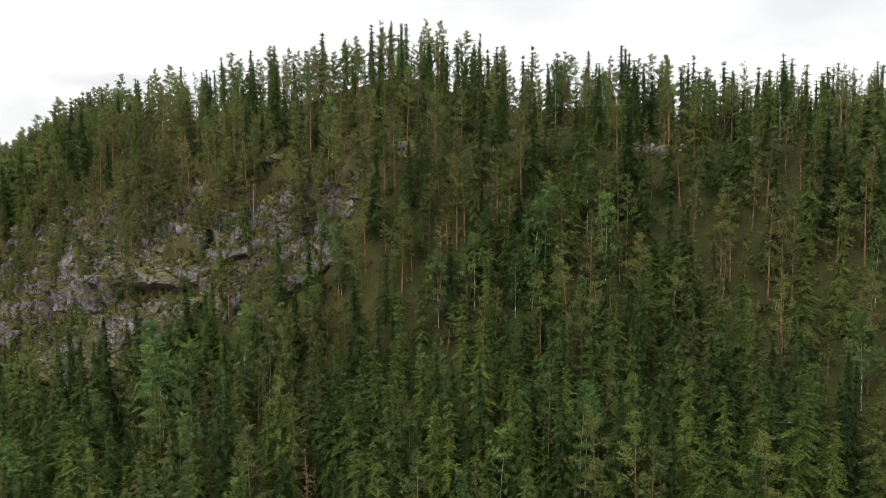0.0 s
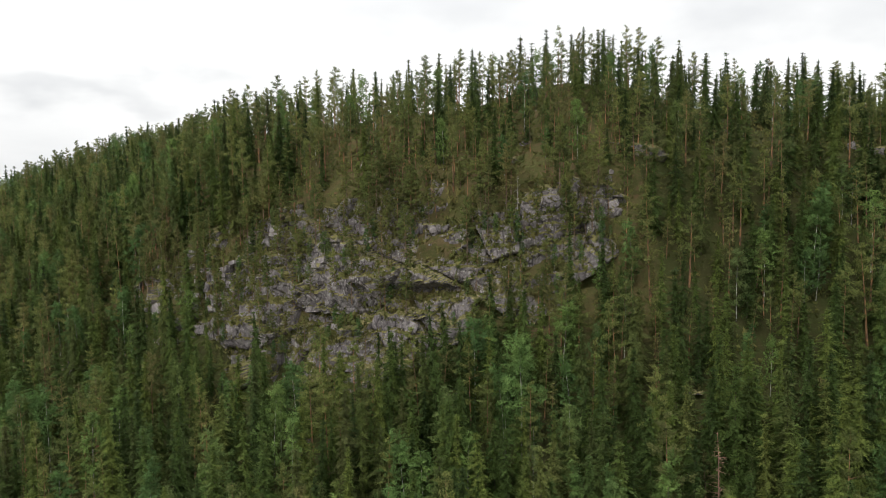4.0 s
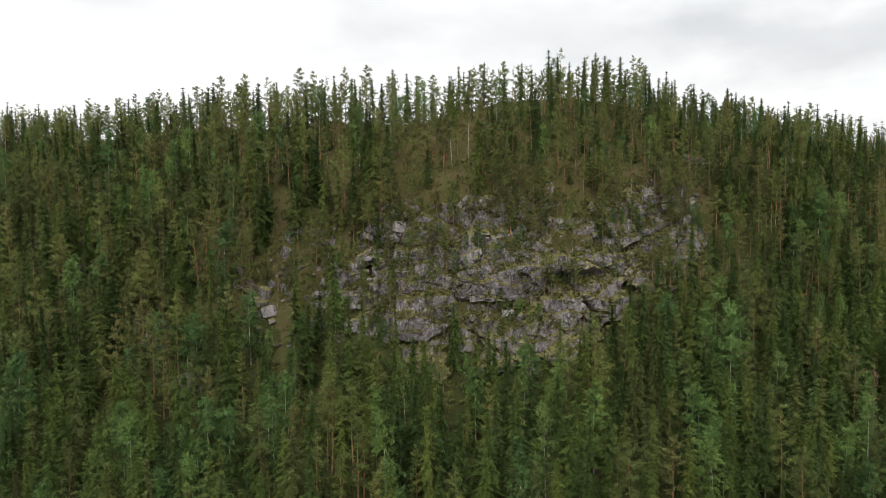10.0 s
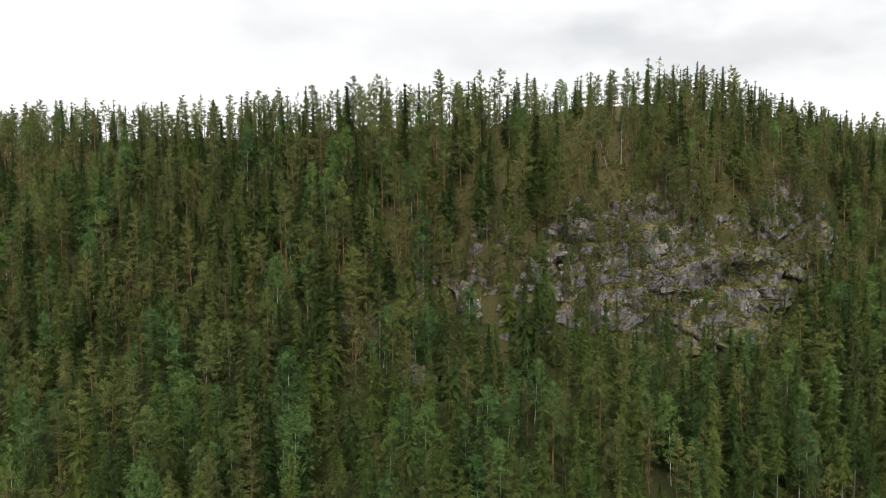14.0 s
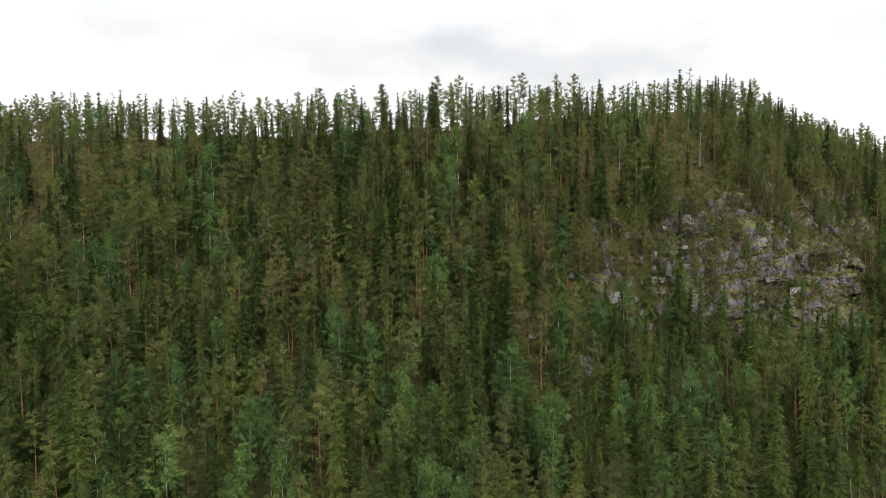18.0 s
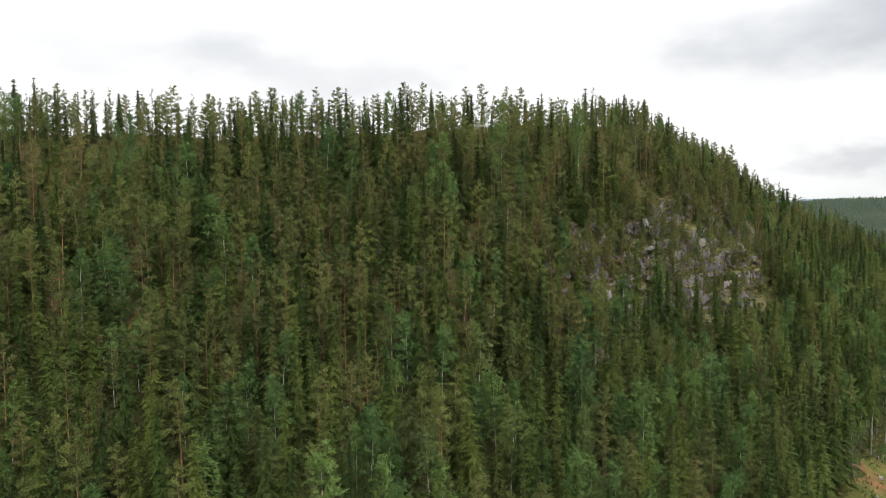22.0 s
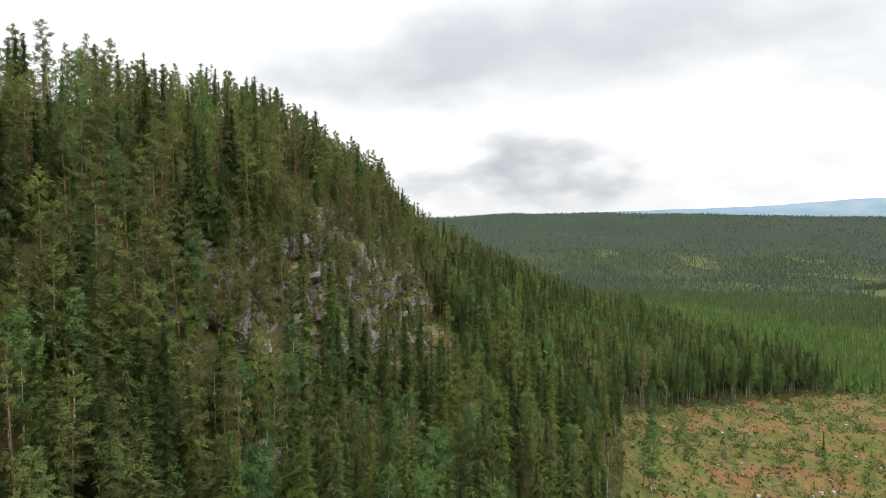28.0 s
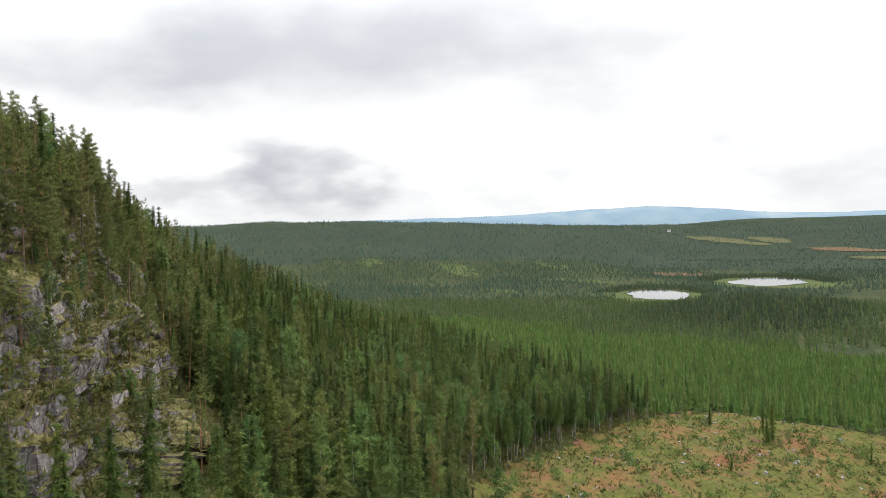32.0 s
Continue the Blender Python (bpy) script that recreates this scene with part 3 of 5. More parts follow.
def dead_shape(rng, h, twigs, lean=0.3, reach=1.2):
    s = Soup()
    axis = trunk_line(rng, h, 0.17, lean, 6, s)
    for i in range(twigs):
        a, z = rng.uniform(0, 6.3), h * rng.uniform(0.3, 0.97)
        p0 = axis(z)
        tip = p0 + np.array([math.cos(a), math.sin(a), rng.uniform(-0.35, 0.35)]) * reach * rng.uniform(0.4, 1.2) * (1.25 - z / h)
        s.twig(p0, tip, 0.045)
        if rng.rand() < 0.6:
            s.twig((p0 + tip) / 2, (p0 + tip) / 2 + rng.normal(0, 0.4, 3), 0.025)
    return s.arrays()


def spread(rng, x0, x1, y0, y1, step):
    """Loosely even places over a rectangle of the plan."""
    gx, gy = np.meshgrid(np.arange(x0, x1, step), np.arange(y0, y1, step))
    gx = gx + (np.arange(gx.shape[0]) % 2)[:, None] * step / 2
    return gx.ravel() + rng.uniform(-0.46, 0.46, gx.size) * step, gy.ravel() + rng.uniform(-0.46, 0.46, gx.size) * step


def join_trees(name, shapes, x, y, scale, mats, label, rng, category="forest", z=None):
    """One wood of many trees: kind stuff."""
    vs, fs, ms, ns, ts, base = [], [], [], [], [], 0
    z = surface(x, y) if z is None else z
    pick = rng.randint(0, len(shapes), len(x))
    turn, slim = rng.uniform(0, 6.283, len(x)), rng.uniform(0.82, 1.2, len(x))
    lean = rng.normal(0, 0.018, (len(x), 2))
    for k, (v, f, m) in enumerate(shapes):
        i = np.nonzero(pick == k)[0]
        if not len(i):
            continue
        c, s, sc = np.cos(turn[i])[:, None], np.sin(turn[i])[:, None], scale[i][:, None]
        w = sc * slim[i][:, None]
        px = (v[:, 0] * c - v[:, 1] * s) * w + x[i][:, None] + lean[i][:, :1] * v[:, 2]
        py = (v[:, 0] * s + v[:, 1] * c) * w + y[i][:, None] + lean[i][:, 1:] * v[:, 2]
        pz = v[:, 2] * sc + z[i][:, None]
        vs.append(np.stack([px, py, pz], -1).reshape(-1, 3))
        fs.append((f[None] + (np.arange(len(i)) * len(v))[:, None, None] + base).reshape(-1, 3))
        ms.append(np.tile(m, len(i)))
        q = crown_normals(v)
        ns.append(np.stack([q[:, 0] * c - q[:, 1] * s, q[:, 0] * s + q[:, 1] * c, q[:, 2] + 0 * c], -1).reshape(-1, 3))
        ts.append(np.repeat(rng.rand(len(i)), len(v)))
        base += len(i) * len(v)
    me = mesh_of(name, np.concatenate(vs), np.concatenate(fs), mats, np.concatenate(ms), soft=np.concatenate(ns), tint=np.concatenate(ts))
    return tagged(new(name, me), label, category, kind="stuff")


# ---- the ground ----
def crag(x, y):
    """How much of the rock face stands at a place, 0 to 1."""
    r, deg = polar(x, y)
    z = ground(x, y)
    return rock_patch(deg, z + 2.0 * lumps(x, y, 21, 71))


def surface(x, y):
    return ground(x, y) - 0.6 * crag(x, y)


def build_ground():
    deg = np.concatenate([np.arange(60, 150, 6), np.arange(150, 215, 0.75), np.arange(215, 272, 0.5), np.arange(272, 352, 0.75), np.arange(352, 420, 4)])
    rad = np.concatenate([np.arange(0, 90, 12), np.arange(90, 130, 3), np.arange(130, 175, 1.3), np.arange(175, 400, 2.6), 400 * 1.028 ** np.arange(0, 93)])
    a, r = np.meshgrid(np.radians(deg), rad)
    x, y = HX + r * np.cos(a), HY + r * np.sin(a)
    z = ground(x, y) - 4.0 * smooth(crag(x, y), 0.55, 0.95) + 0.25 * lumps(x, y, 7, 11) * (r < 420)
    n, k = a.shape
    i, j = np.meshgrid(np.arange(n - 1), np.arange(k), indexing="ij")
    q = (j + 1) % k
    f = np.stack([i * k + j, (i + 1) * k + j, (i + 1) * k + q, i * k + q], -1).reshape(-1, 4)
    v = np.stack([x, y, z], -1).reshape(-1, 3)
    c = v[f].mean(1)
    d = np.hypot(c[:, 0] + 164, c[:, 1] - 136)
    over = polar(c[:, 0], c[:, 1])[0]
    index = np.where(inside(c[:, 0], c[:, 1], CLEARING), 1, np.where((over > 430) | ((c[:, 1] < -52) & (c[:, 0] > -60)), 2, 0))
    # beyond 1900 m the ground takes the colour with haze painted in
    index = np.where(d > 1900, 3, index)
    index = np.where((index == 0) & (c[:, 2] + 5 * lumps(c[:, 0], c[:, 1], 26, 81) > 27) & (polar(c[:, 0], c[:, 1])[1] < 266), 4, index)
    me = mesh_of("ground", v, f[:, ::-1], [forest_floor, clearing_floor, valley_floor, hazy_hill_mat, heath_floor], index, flat=False)
    return tagged(new("ground", me), "mossy forest ground of a rounded hill, felled heath and wide wooded valley", "ground", kind="structure")


MEADOWS = [(1360, -770, 90, 40), (1560, -620, 60, 30), (930, -600, 70, 25), (1000, -840, 120, 30), (1250, -990, 60, 26)]
build_ground()


# ---- the rock face ----
def cells(u, v, rng, n, span_u, span_v, squash=1.0):
    """Broken blocks: for each place its block's number, and how near the joint it lies."""
    pu, pv = rng.uniform(*span_u, n), rng.uniform(*span_v, n)
    first, second, who = np.full(u.shape, 1e9), np.full(u.shape, 1e9), np.zeros(u.shape, int)
    for i in range(n):
        d = np.hypot(u - pu[i], (v - pv[i]) * squash)
        near = d < first
        second = np.where(near, first, np.minimum(second, d))
        who, first = np.where(near, i, who), np.where(near, d, first)
    return who, second - first, pu, pv


def face_radius(deg, z):
    """Where the bare slope reaches height z along a bearing."""
    cols = np.stack([np.interp(deg, BEARING, RADII[:, i]) for i in range(8)], -1)
    out = np.zeros(np.shape(deg))
    for i in range(7):
        k = np.clip((LEVELS[i] - z) / (LEVELS[i] - LEVELS[i + 1]), 0, 1)
        out = np.where((z <= LEVELS[i]) & (z >= LEVELS[i + 1]), cols[..., i] + k * (cols[..., i + 1] - cols[..., i]), out)
    return out


def cliff_shape():
    rng = np.random.RandomState(21)
    deg, z = np.meshgrid(np.linspace(219, 268.5, 430), np.linspace(15, 66, 190))
    u = (deg - 219) * 2.66
    base = face_radius(deg, z)
    # ledges: steep risers and short treads whose heights wander along the face
    step = z + 4.2 * lumps(u, z * 0.2, 46, 5) + 1.2 * lumps(u, z, 15, 6)
    k = (step % 8.5) / 8.5
    step2 = z - 0.10 * u + 1.6 * lumps(u, z * 0.3, 19, 9)
    k2 = (step2 % 3.3) / 3.3
    r = base * 0.25 + 0.48 * face_radius(deg, np.clip(z + (0.5 - k) * 7.6, 12, 71)) + 0.27 * face_radius(deg, np.clip(z + (0.5 - k2) * 3.0, 12, 71))
    warp_u, warp_z = u + 0.4 * lumps(u, z, 16, 15), z + 0.35 * lumps(u, z, 13, 16) - 0.12 * u
    who, gap, pu, pv = cells(warp_u, warp_z, rng, 85, (0, 132), (-2, 68), 0.85)
    push, tu, tv = rng.normal(0.2, 0.85, 85), rng.normal(0, 0.13, 85), rng.normal(0.05, 0.22, 85)
    r = r + push[who] + np.clip(tu[who] * (u - pu[who]) + tv[who] * (warp_z - pv[who]), -1.4, 1.4) - 0.8 * np.exp(-(gap / 0.35) ** 2)
    who, gap, pu, pv = cells(warp_u + 0.3 * z, warp_z, rng, 420, (0, 150), (-2, 68), 0.7)
    push, tu, tv = rng.exponential(0.22, 420) - 0.2, rng.normal(0, 0.16, 420), rng.normal(0, 0.16, 420)
    broken = 0.35 + 0.65 * smooth(lumps(u, z, 24, 33), -0.4, 0.5)
    r = r + broken * (push[who] + np.clip(tu[who] * (warp_u - pu[who]) + tv[who] * (warp_z - pv[who]), -0.4, 0.4) - 0.35 * np.exp(-(gap / 0.2) ** 2))
    r = r + 0.10 * lumps(u, z, 2.1, 32) + 0.05 * lumps(u, z, 0.9, 34)
    # the long rounded brow and the hollow beneath it
    bu, bz = (250.8 - 219) * 2.66, 41.0
    brow = np.exp(-((u - bu) / 8.5) ** 4 - ((z - bz - 0.06 * (u - bu)) / 2.2) ** 4)
    under = np.exp(-((u - bu) / 8.0) ** 4 - ((z - bz + 3.4 - 0.05 * (u - bu)) / 1.1) ** 2)
    r = r + 1.6 * brow - 1.8 * under
    # a dark cleft near the foot
    cleft = np.exp(-((u - (243 - 219) * 2.66 - 0.5 * (z - 28)) / 0.9) ** 2) * (1 - smooth(z, 29, 33))
    r = r - 2.2 * cleft
    edge = rock_patch(deg + 1.0 * lumps(u, z, 12, 43), z + 1.8 * lumps(u, z, 14, 45))
    patch = smooth(edge + 0.42 * lumps(u, z, 11, 41) * (1 - smooth(edge, 0.75, 1.0)), 0.32, 0.62)
    r = r - 5.5 * (1 - patch)
    a = np.radians(deg)
    v = np.stack([HX + r * np.cos(a), HY + r * np.sin(a), z + 0.25 * lumps(u, z, 3.0, 51)], -1)
    n, m = z.shape
    i, j = np.meshgrid(np.arange(n - 1), np.arange(m - 1), indexing="ij")
    f = np.stack([i * m + j, i * m + j + 1, (i + 1) * m + j + 1, (i + 1) * m + j], -1).reshape(-1, 4)
    return v, f


CLIFF_V, cliff_f = cliff_shape()
cliff = tagged(new("cliff", mesh_of("cliff", CLIFF_V.reshape(-1, 3), cliff_f, [rock_mat])),
               "dark grey broken rock face with lichen, moss ledges and scattered pines", "cliff", kind="structure")


def face_normals():
    du, dz = np.gradient(CLIFF_V, axis=1), np.gradient(CLIFF_V, axis=0)
    n = np.cross(du, dz)
    return n / (np.linalg.norm(n, axis=-1)[..., None] + 1e-9)


CLIFF_N = face_normals()


def ledge_spots(n, low, high, rng, level=-1.0, west=1.0):
    """Places on the rock face where something can take root; west thins those of the eastern part."""
    x, y, z = CLIFF_V[..., 0], CLIFF_V[..., 1], CLIFF_V[..., 2]
    r, deg = polar(x, y)
    i, j = np.nonzero((r > face_radius(deg, np.clip(z, 12, 71)) - 1.8) & (z > low) & (z < high) & (CLIFF_N[..., 2] > level))
    odds = np.where((deg[i, j] > 239) & (z[i, j] < 47), west, 1.0)
    k = rng.choice(len(i), min(n, len(i)), replace=False, p=odds / odds.sum())
    return x[i[k], j[k]], y[i[k], j[k]], z[i[k], j[k]]


def block_mesh(name, rng, mat):
    """A split block with uneven corners and slightly worn edges."""
    bm = bmesh.new()
    for sx in (-1, 1):
        for sy in (-1, 1):
            for sz in (-1, 1):
                bm.verts.new((sx * rng.uniform(0.55, 1.05), sy * rng.uniform(0.6, 1.05), sz * rng.uniform(0.6, 1.05)))
    for _ in range(3):
        bm.verts.new(rng.uniform(-1.05, 1.05, 3))
    out = bmesh.ops.convex_hull(bm, input=bm.verts)
    bmesh.ops.delete(bm, geom=[g for g in out["geom_interior"] if isinstance(g, bmesh.types.BMVert)], context="VERTS")
    bmesh.ops.bevel(bm, geom=list(bm.edges), offset=0.05, segments=1, affect="EDGES")
    me = bpy.data.meshes.new(name)
    bm.to_mesh(me)
    bm.free()
    me.materials.append(mat)
    return me


rock_rng = np.random.RandomState(5)
ROCKS = [block_mesh("rock", rock_rng, rock_mat) for _ in range(8)]
PALE = [block_mesh("pale_rock", rock_rng, pale_rock) for _ in range(4)]


def set_rock(me, x, y, z, size, parent, rng, name="rock", label=""):
    ob = part(name, me, parent, label)
    ob.matrix_basis = Matrix.LocRotScale((x, y, z), Euler(rng.uniform(-0.5, 0.5, 3) + np.array([0, 0, rng.uniform(0, 6.3)])), Vector(rng.uniform(0.75, 1.3, 3)) * size)
    return ob


def rock_face_things():
    rng = np.random.RandomState(8)
    xs, ys, zs = ledge_spots(150, 19, 56, rng, 0.1)
    for x, y, z in zip(xs, ys, zs):
        turn = math.radians(float(polar(x, y)[1])) + rng.normal(0, 0.35)
        size = rng.choice([0.35, 0.55, 0.85, 1.2], p=[0.36, 0.36, 0.2, 0.08])
        pale = rng.rand() < 0.22
        ob = part("rock", PALE[rng.randint(4)] if pale else ROCKS[rng.randint(8)], cliff)
        x, y = x - 0.3 * size * math.cos(turn), y - 0.3 * size * math.sin(turn)
        ob.matrix_basis = Matrix.LocRotScale((x, y, z - 0.25 * size), Euler((rng.normal(0, 0.2), rng.normal(0, 0.25), turn)), Vector((size * rng.uniform(0.7, 1.0), size * rng.uniform(0.8, 2.0), size * rng.uniform(0.5, 1.1))))
    # the pale split blocks under the brow
    for x, y, z, sx, sy, sz, tilt in [(-67.5, 128.5, 30.0, 1.5, 1.2, 1.9, 0.1), (-54.0, 122.4, 31.6, 0.9, 0.9, 1.2, 0.3), (-55.2, 123.4, 28.8, 1.0, 0.9, 0.8, -0.3),
                                      (-69.2, 131.6, 36.2, 0.7, 0.8, 2.6, 0.12), (-63.0, 127.0, 31.5, 0.45, 0.5, 1.9, 0.05), (-51.8, 121.8, 26.5, 0.7, 0.7, 1.3, 0.1),
                                      (-72.0, 131.0, 25.2, 1.2, 1.1, 1.5, -0.1)]:
        ob = part("rock", PALE[rng.randint(4)], cliff, "pale lichen-covered split block")
        ob.matrix_basis = Matrix.LocRotScale((x, y, z), Euler((tilt, 0.1, rng.uniform(0, 3))), Vector((sx, sy, sz)))


rock_face_things()


def outcrop(x, y, wide, tall, count, seed):
    """A small crag of stacked blocks breaking through the slope."""
    rng = np.random.RandomState(seed)
    top = tagged(new("outcrop"), "small mossy outcrop of broken grey rock on the wooded slope", "outcrop", group="outcrops on the slope")
    top.location = (x, y, float(ground(x, y)))
    r, deg = polar(x, y)
    side = np.array([-math.sin(math.radians(deg)), math.cos(math.radians(deg))])
    for i in range(count):
        k, h = rng.uniform(-1, 1), rng.uniform(-0.5, 0.5)
        size = rng.choice([0.4, 0.65, 1.0, 1.4], p=[0.3, 0.35, 0.25, 0.1])
        px, py = side * k * wide / 2 + np.array([math.cos(math.radians(deg)), math.sin(math.radians(deg))]) * (-h * tall * 0.9)
        dz = float(ground(x + px, y + py)) - top.location.z
        set_rock(PALE[i % 4] if rng.rand() < 0.25 else ROCKS[i % 7], px, py, dz + 0.1 * size, size, top, rng)


for k, spot in enumerate([(-123.5, 154, 7, 6, 14), (-135.5, 200.5, 8, 7, 14), (-158, 206, 8, 6, 12), (-139.5, 191, 7, 6, 12), (-103.5, 157.5, 9, 8, 18), (-97, 152, 6, 7, 14), (-106, 153, 9, 6, 14),
                          (-94.5, 159, 7, 5, 10), (40, 135.7, 10, 6, 14), (60.5, 137, 8, 6, 12), (-20.5, 129, 10, 8, 18), (-128, 168, 8, 6, 10), (-147, 212, 7, 5, 9), (12, 138, 8, 5, 9), (-112, 165, 8, 6, 12), (-92, 148, 9, 7, 16), (-85, 150, 8, 6, 12), (-88, 141, 8, 6, 14), (-96, 145, 7, 6, 12), (-100, 163, 7, 5, 9), (-79, 152, 8, 6, 12)]):
    outcrop(*spot, 60 + k)


# ---- the woods ----
rngw = np.random.RandomState(77)
SPRUCES = [spruce_shape(rngw, 16, w, 20, 8, 6, 1.05) for w in (2.6, 2.2, 2.8, 3.0, 2.0)]
SPRUCES_EDGE = [spruce_shape(rngw, 16, w, 13, 7, 5, 1.0, b) for w, b in ((1.8, 0.40), (1.6, 0.48), (1.5, 0.34))]
PINES = [pine_shape(rngw, 16, w, 28, 28, 0.90, b) for w, b in ((2.6, 0.32), (2.2, 0.38), (2.9, 0.22), (2.4, 0.28), (2.7, 0.44))]
BIRCHES = [birch_shape(rngw, 14.5, w, 780, 0.64) for w in (2.5, 2.1, 2.8, 2.0)]
SPRUCES_MID = [spruce_shape(rngw, 16, w, 14, 6, 3, 1.65) for w in (2.7, 2.4, 2.9, 3.1, 2.1)]
PINES_MID = [pine_shape(rngw, 16, w, 18, 14, 1.25, b) for w, b in ((2.6, 0.34), (2.2, 0.42), (2.9, 0.28), (2.5, 0.46))]
BIRCHES_MID = [birch_shape(rngw, 14.5, w, 250, 1.05) for w in (2.4, 2.1, 2.7)]
SPRUCES_FAR = [spruce_shape(rngw, 16, w, 9, 5, 2, 2.3) for w in (2.6, 2.3, 2.9)]
PINES_LOW = [pine_shape(rngw, 16, w, 8, 5, 1.6, 0.4) for w in (2.2, 1.9)]
BUSHES_LOW = [birch_shape(rngw, 14.5, w, 70, 1.2) for w in (2.1, 1.9)]


def stack_shape(rng, h, w, tiers):
    """A small conifer of a few ragged tiers, for dense far woods."""
    v, f = [], []
    for i in range(tiers):
        z, k = h * (0.08 + 0.86 * i / tiers), len(v)
        r = w * (1.05 - 0.9 * i / tiers)
        turn = rng.uniform(0, 6.3)
        v.append((0, 0, z + h * (1.25 if i < tiers - 1 else 1.0) / tiers))
        for j in range(3):
            v.append((r * rng.uniform(0.7, 1.25) * math.cos(turn + j * 2.1), r * rng.uniform(0.7, 1.25) * math.sin(turn + j * 2.1), z - 0.1 * h * rng.rand()))
        f += [(k, k + 1, k + 2), (k, k + 2, k + 3), (k, k + 3, k + 1)]
    return np.array(v), np.array(f), np.ones(len(f), int)


TIERS = [stack_shape(rngw, h, w, n) for h, w, n in ((15, 2.6, 4), (13, 2.4, 4), (16.5, 2.5, 5), (14, 2.7, 4))]
KNOWN = [(-27, 161, 91, 0), (5, 161, 91, 1), (-104, 213.5, 82.5, 0), (-113, 230, 85, 1), (-110, 253.5, 85, 0), (-90.5, 199, 84, 1), (36.5, 157, 84.5, 1), (70, 147, 83, 0), (15, 90, 31, 0), (-23, 89.5, 28, 0),
         (-39.5, 98, 34.5, 2), (-31.5, 86.5, 26.2, 0), (25, 84.5, 28, 2), (-29.5, 83.5, 23.5, 0), (-64.7, 93.5, 20.6, 0), (-137, 134, 21.6, 2), (-156.7, 141.5, 22.8, 2), (-200, 177, 21.8, 2), (-159, 170, 29.5, 2),
         (-192, 213, 40, 1), (-151.7, 153, 29.8, 2), (14, 112, 45.5, 2), (-34.8, 115, 31.7, 2), (-146, 171.5, 37, 1)]



def single_trees(name, shapes, near_mats, xs, ys, scales, labels, group, zs=None):
    """Trees as things of their own: trunk and crown under a root."""
    rng = np.random.RandomState(len(xs))
    zs = surface(xs, ys) if zs is None else zs
    roots, first = [], {}
    for k, (v, f, m) in enumerate(shapes):
        root = tagged(new(name), labels[k % len(labels)], "tree", group=group)
        part("trunk", mesh_of("trunk", v, f[m == 0], near_mats[:1]), root)
        part("crown", mesh_of("crown", v, f[m == 1], near_mats[1:], soft=crown_normals(v)), root)
        dry = f[m == 3]
        for q in range(0, len(dry), 3):
            used = np.unique(dry[q:q + 3])
            part("branch", mesh_of("branch", v[used], np.searchsorted(used, dry[q:q + 3]), near_mats[:1]), root)
        roots.append(root)
    for i in range(len(xs)):
        k = i % len(shapes)
        s = scales[i]
        w = s * rng.uniform(0.85, 1.18)
        m = Matrix.LocRotScale((xs[i], ys[i], zs[i]), Euler((rng.normal(0, 0.015), rng.normal(0, 0.015), rng.uniform(0, 6.28))), Vector((w, w, s)))
        if i >= len(shapes):
            copy_thing(roots[k], m)
        else:
            first[k] = m
    for k in first:
        roots[k].matrix_basis = first[k]


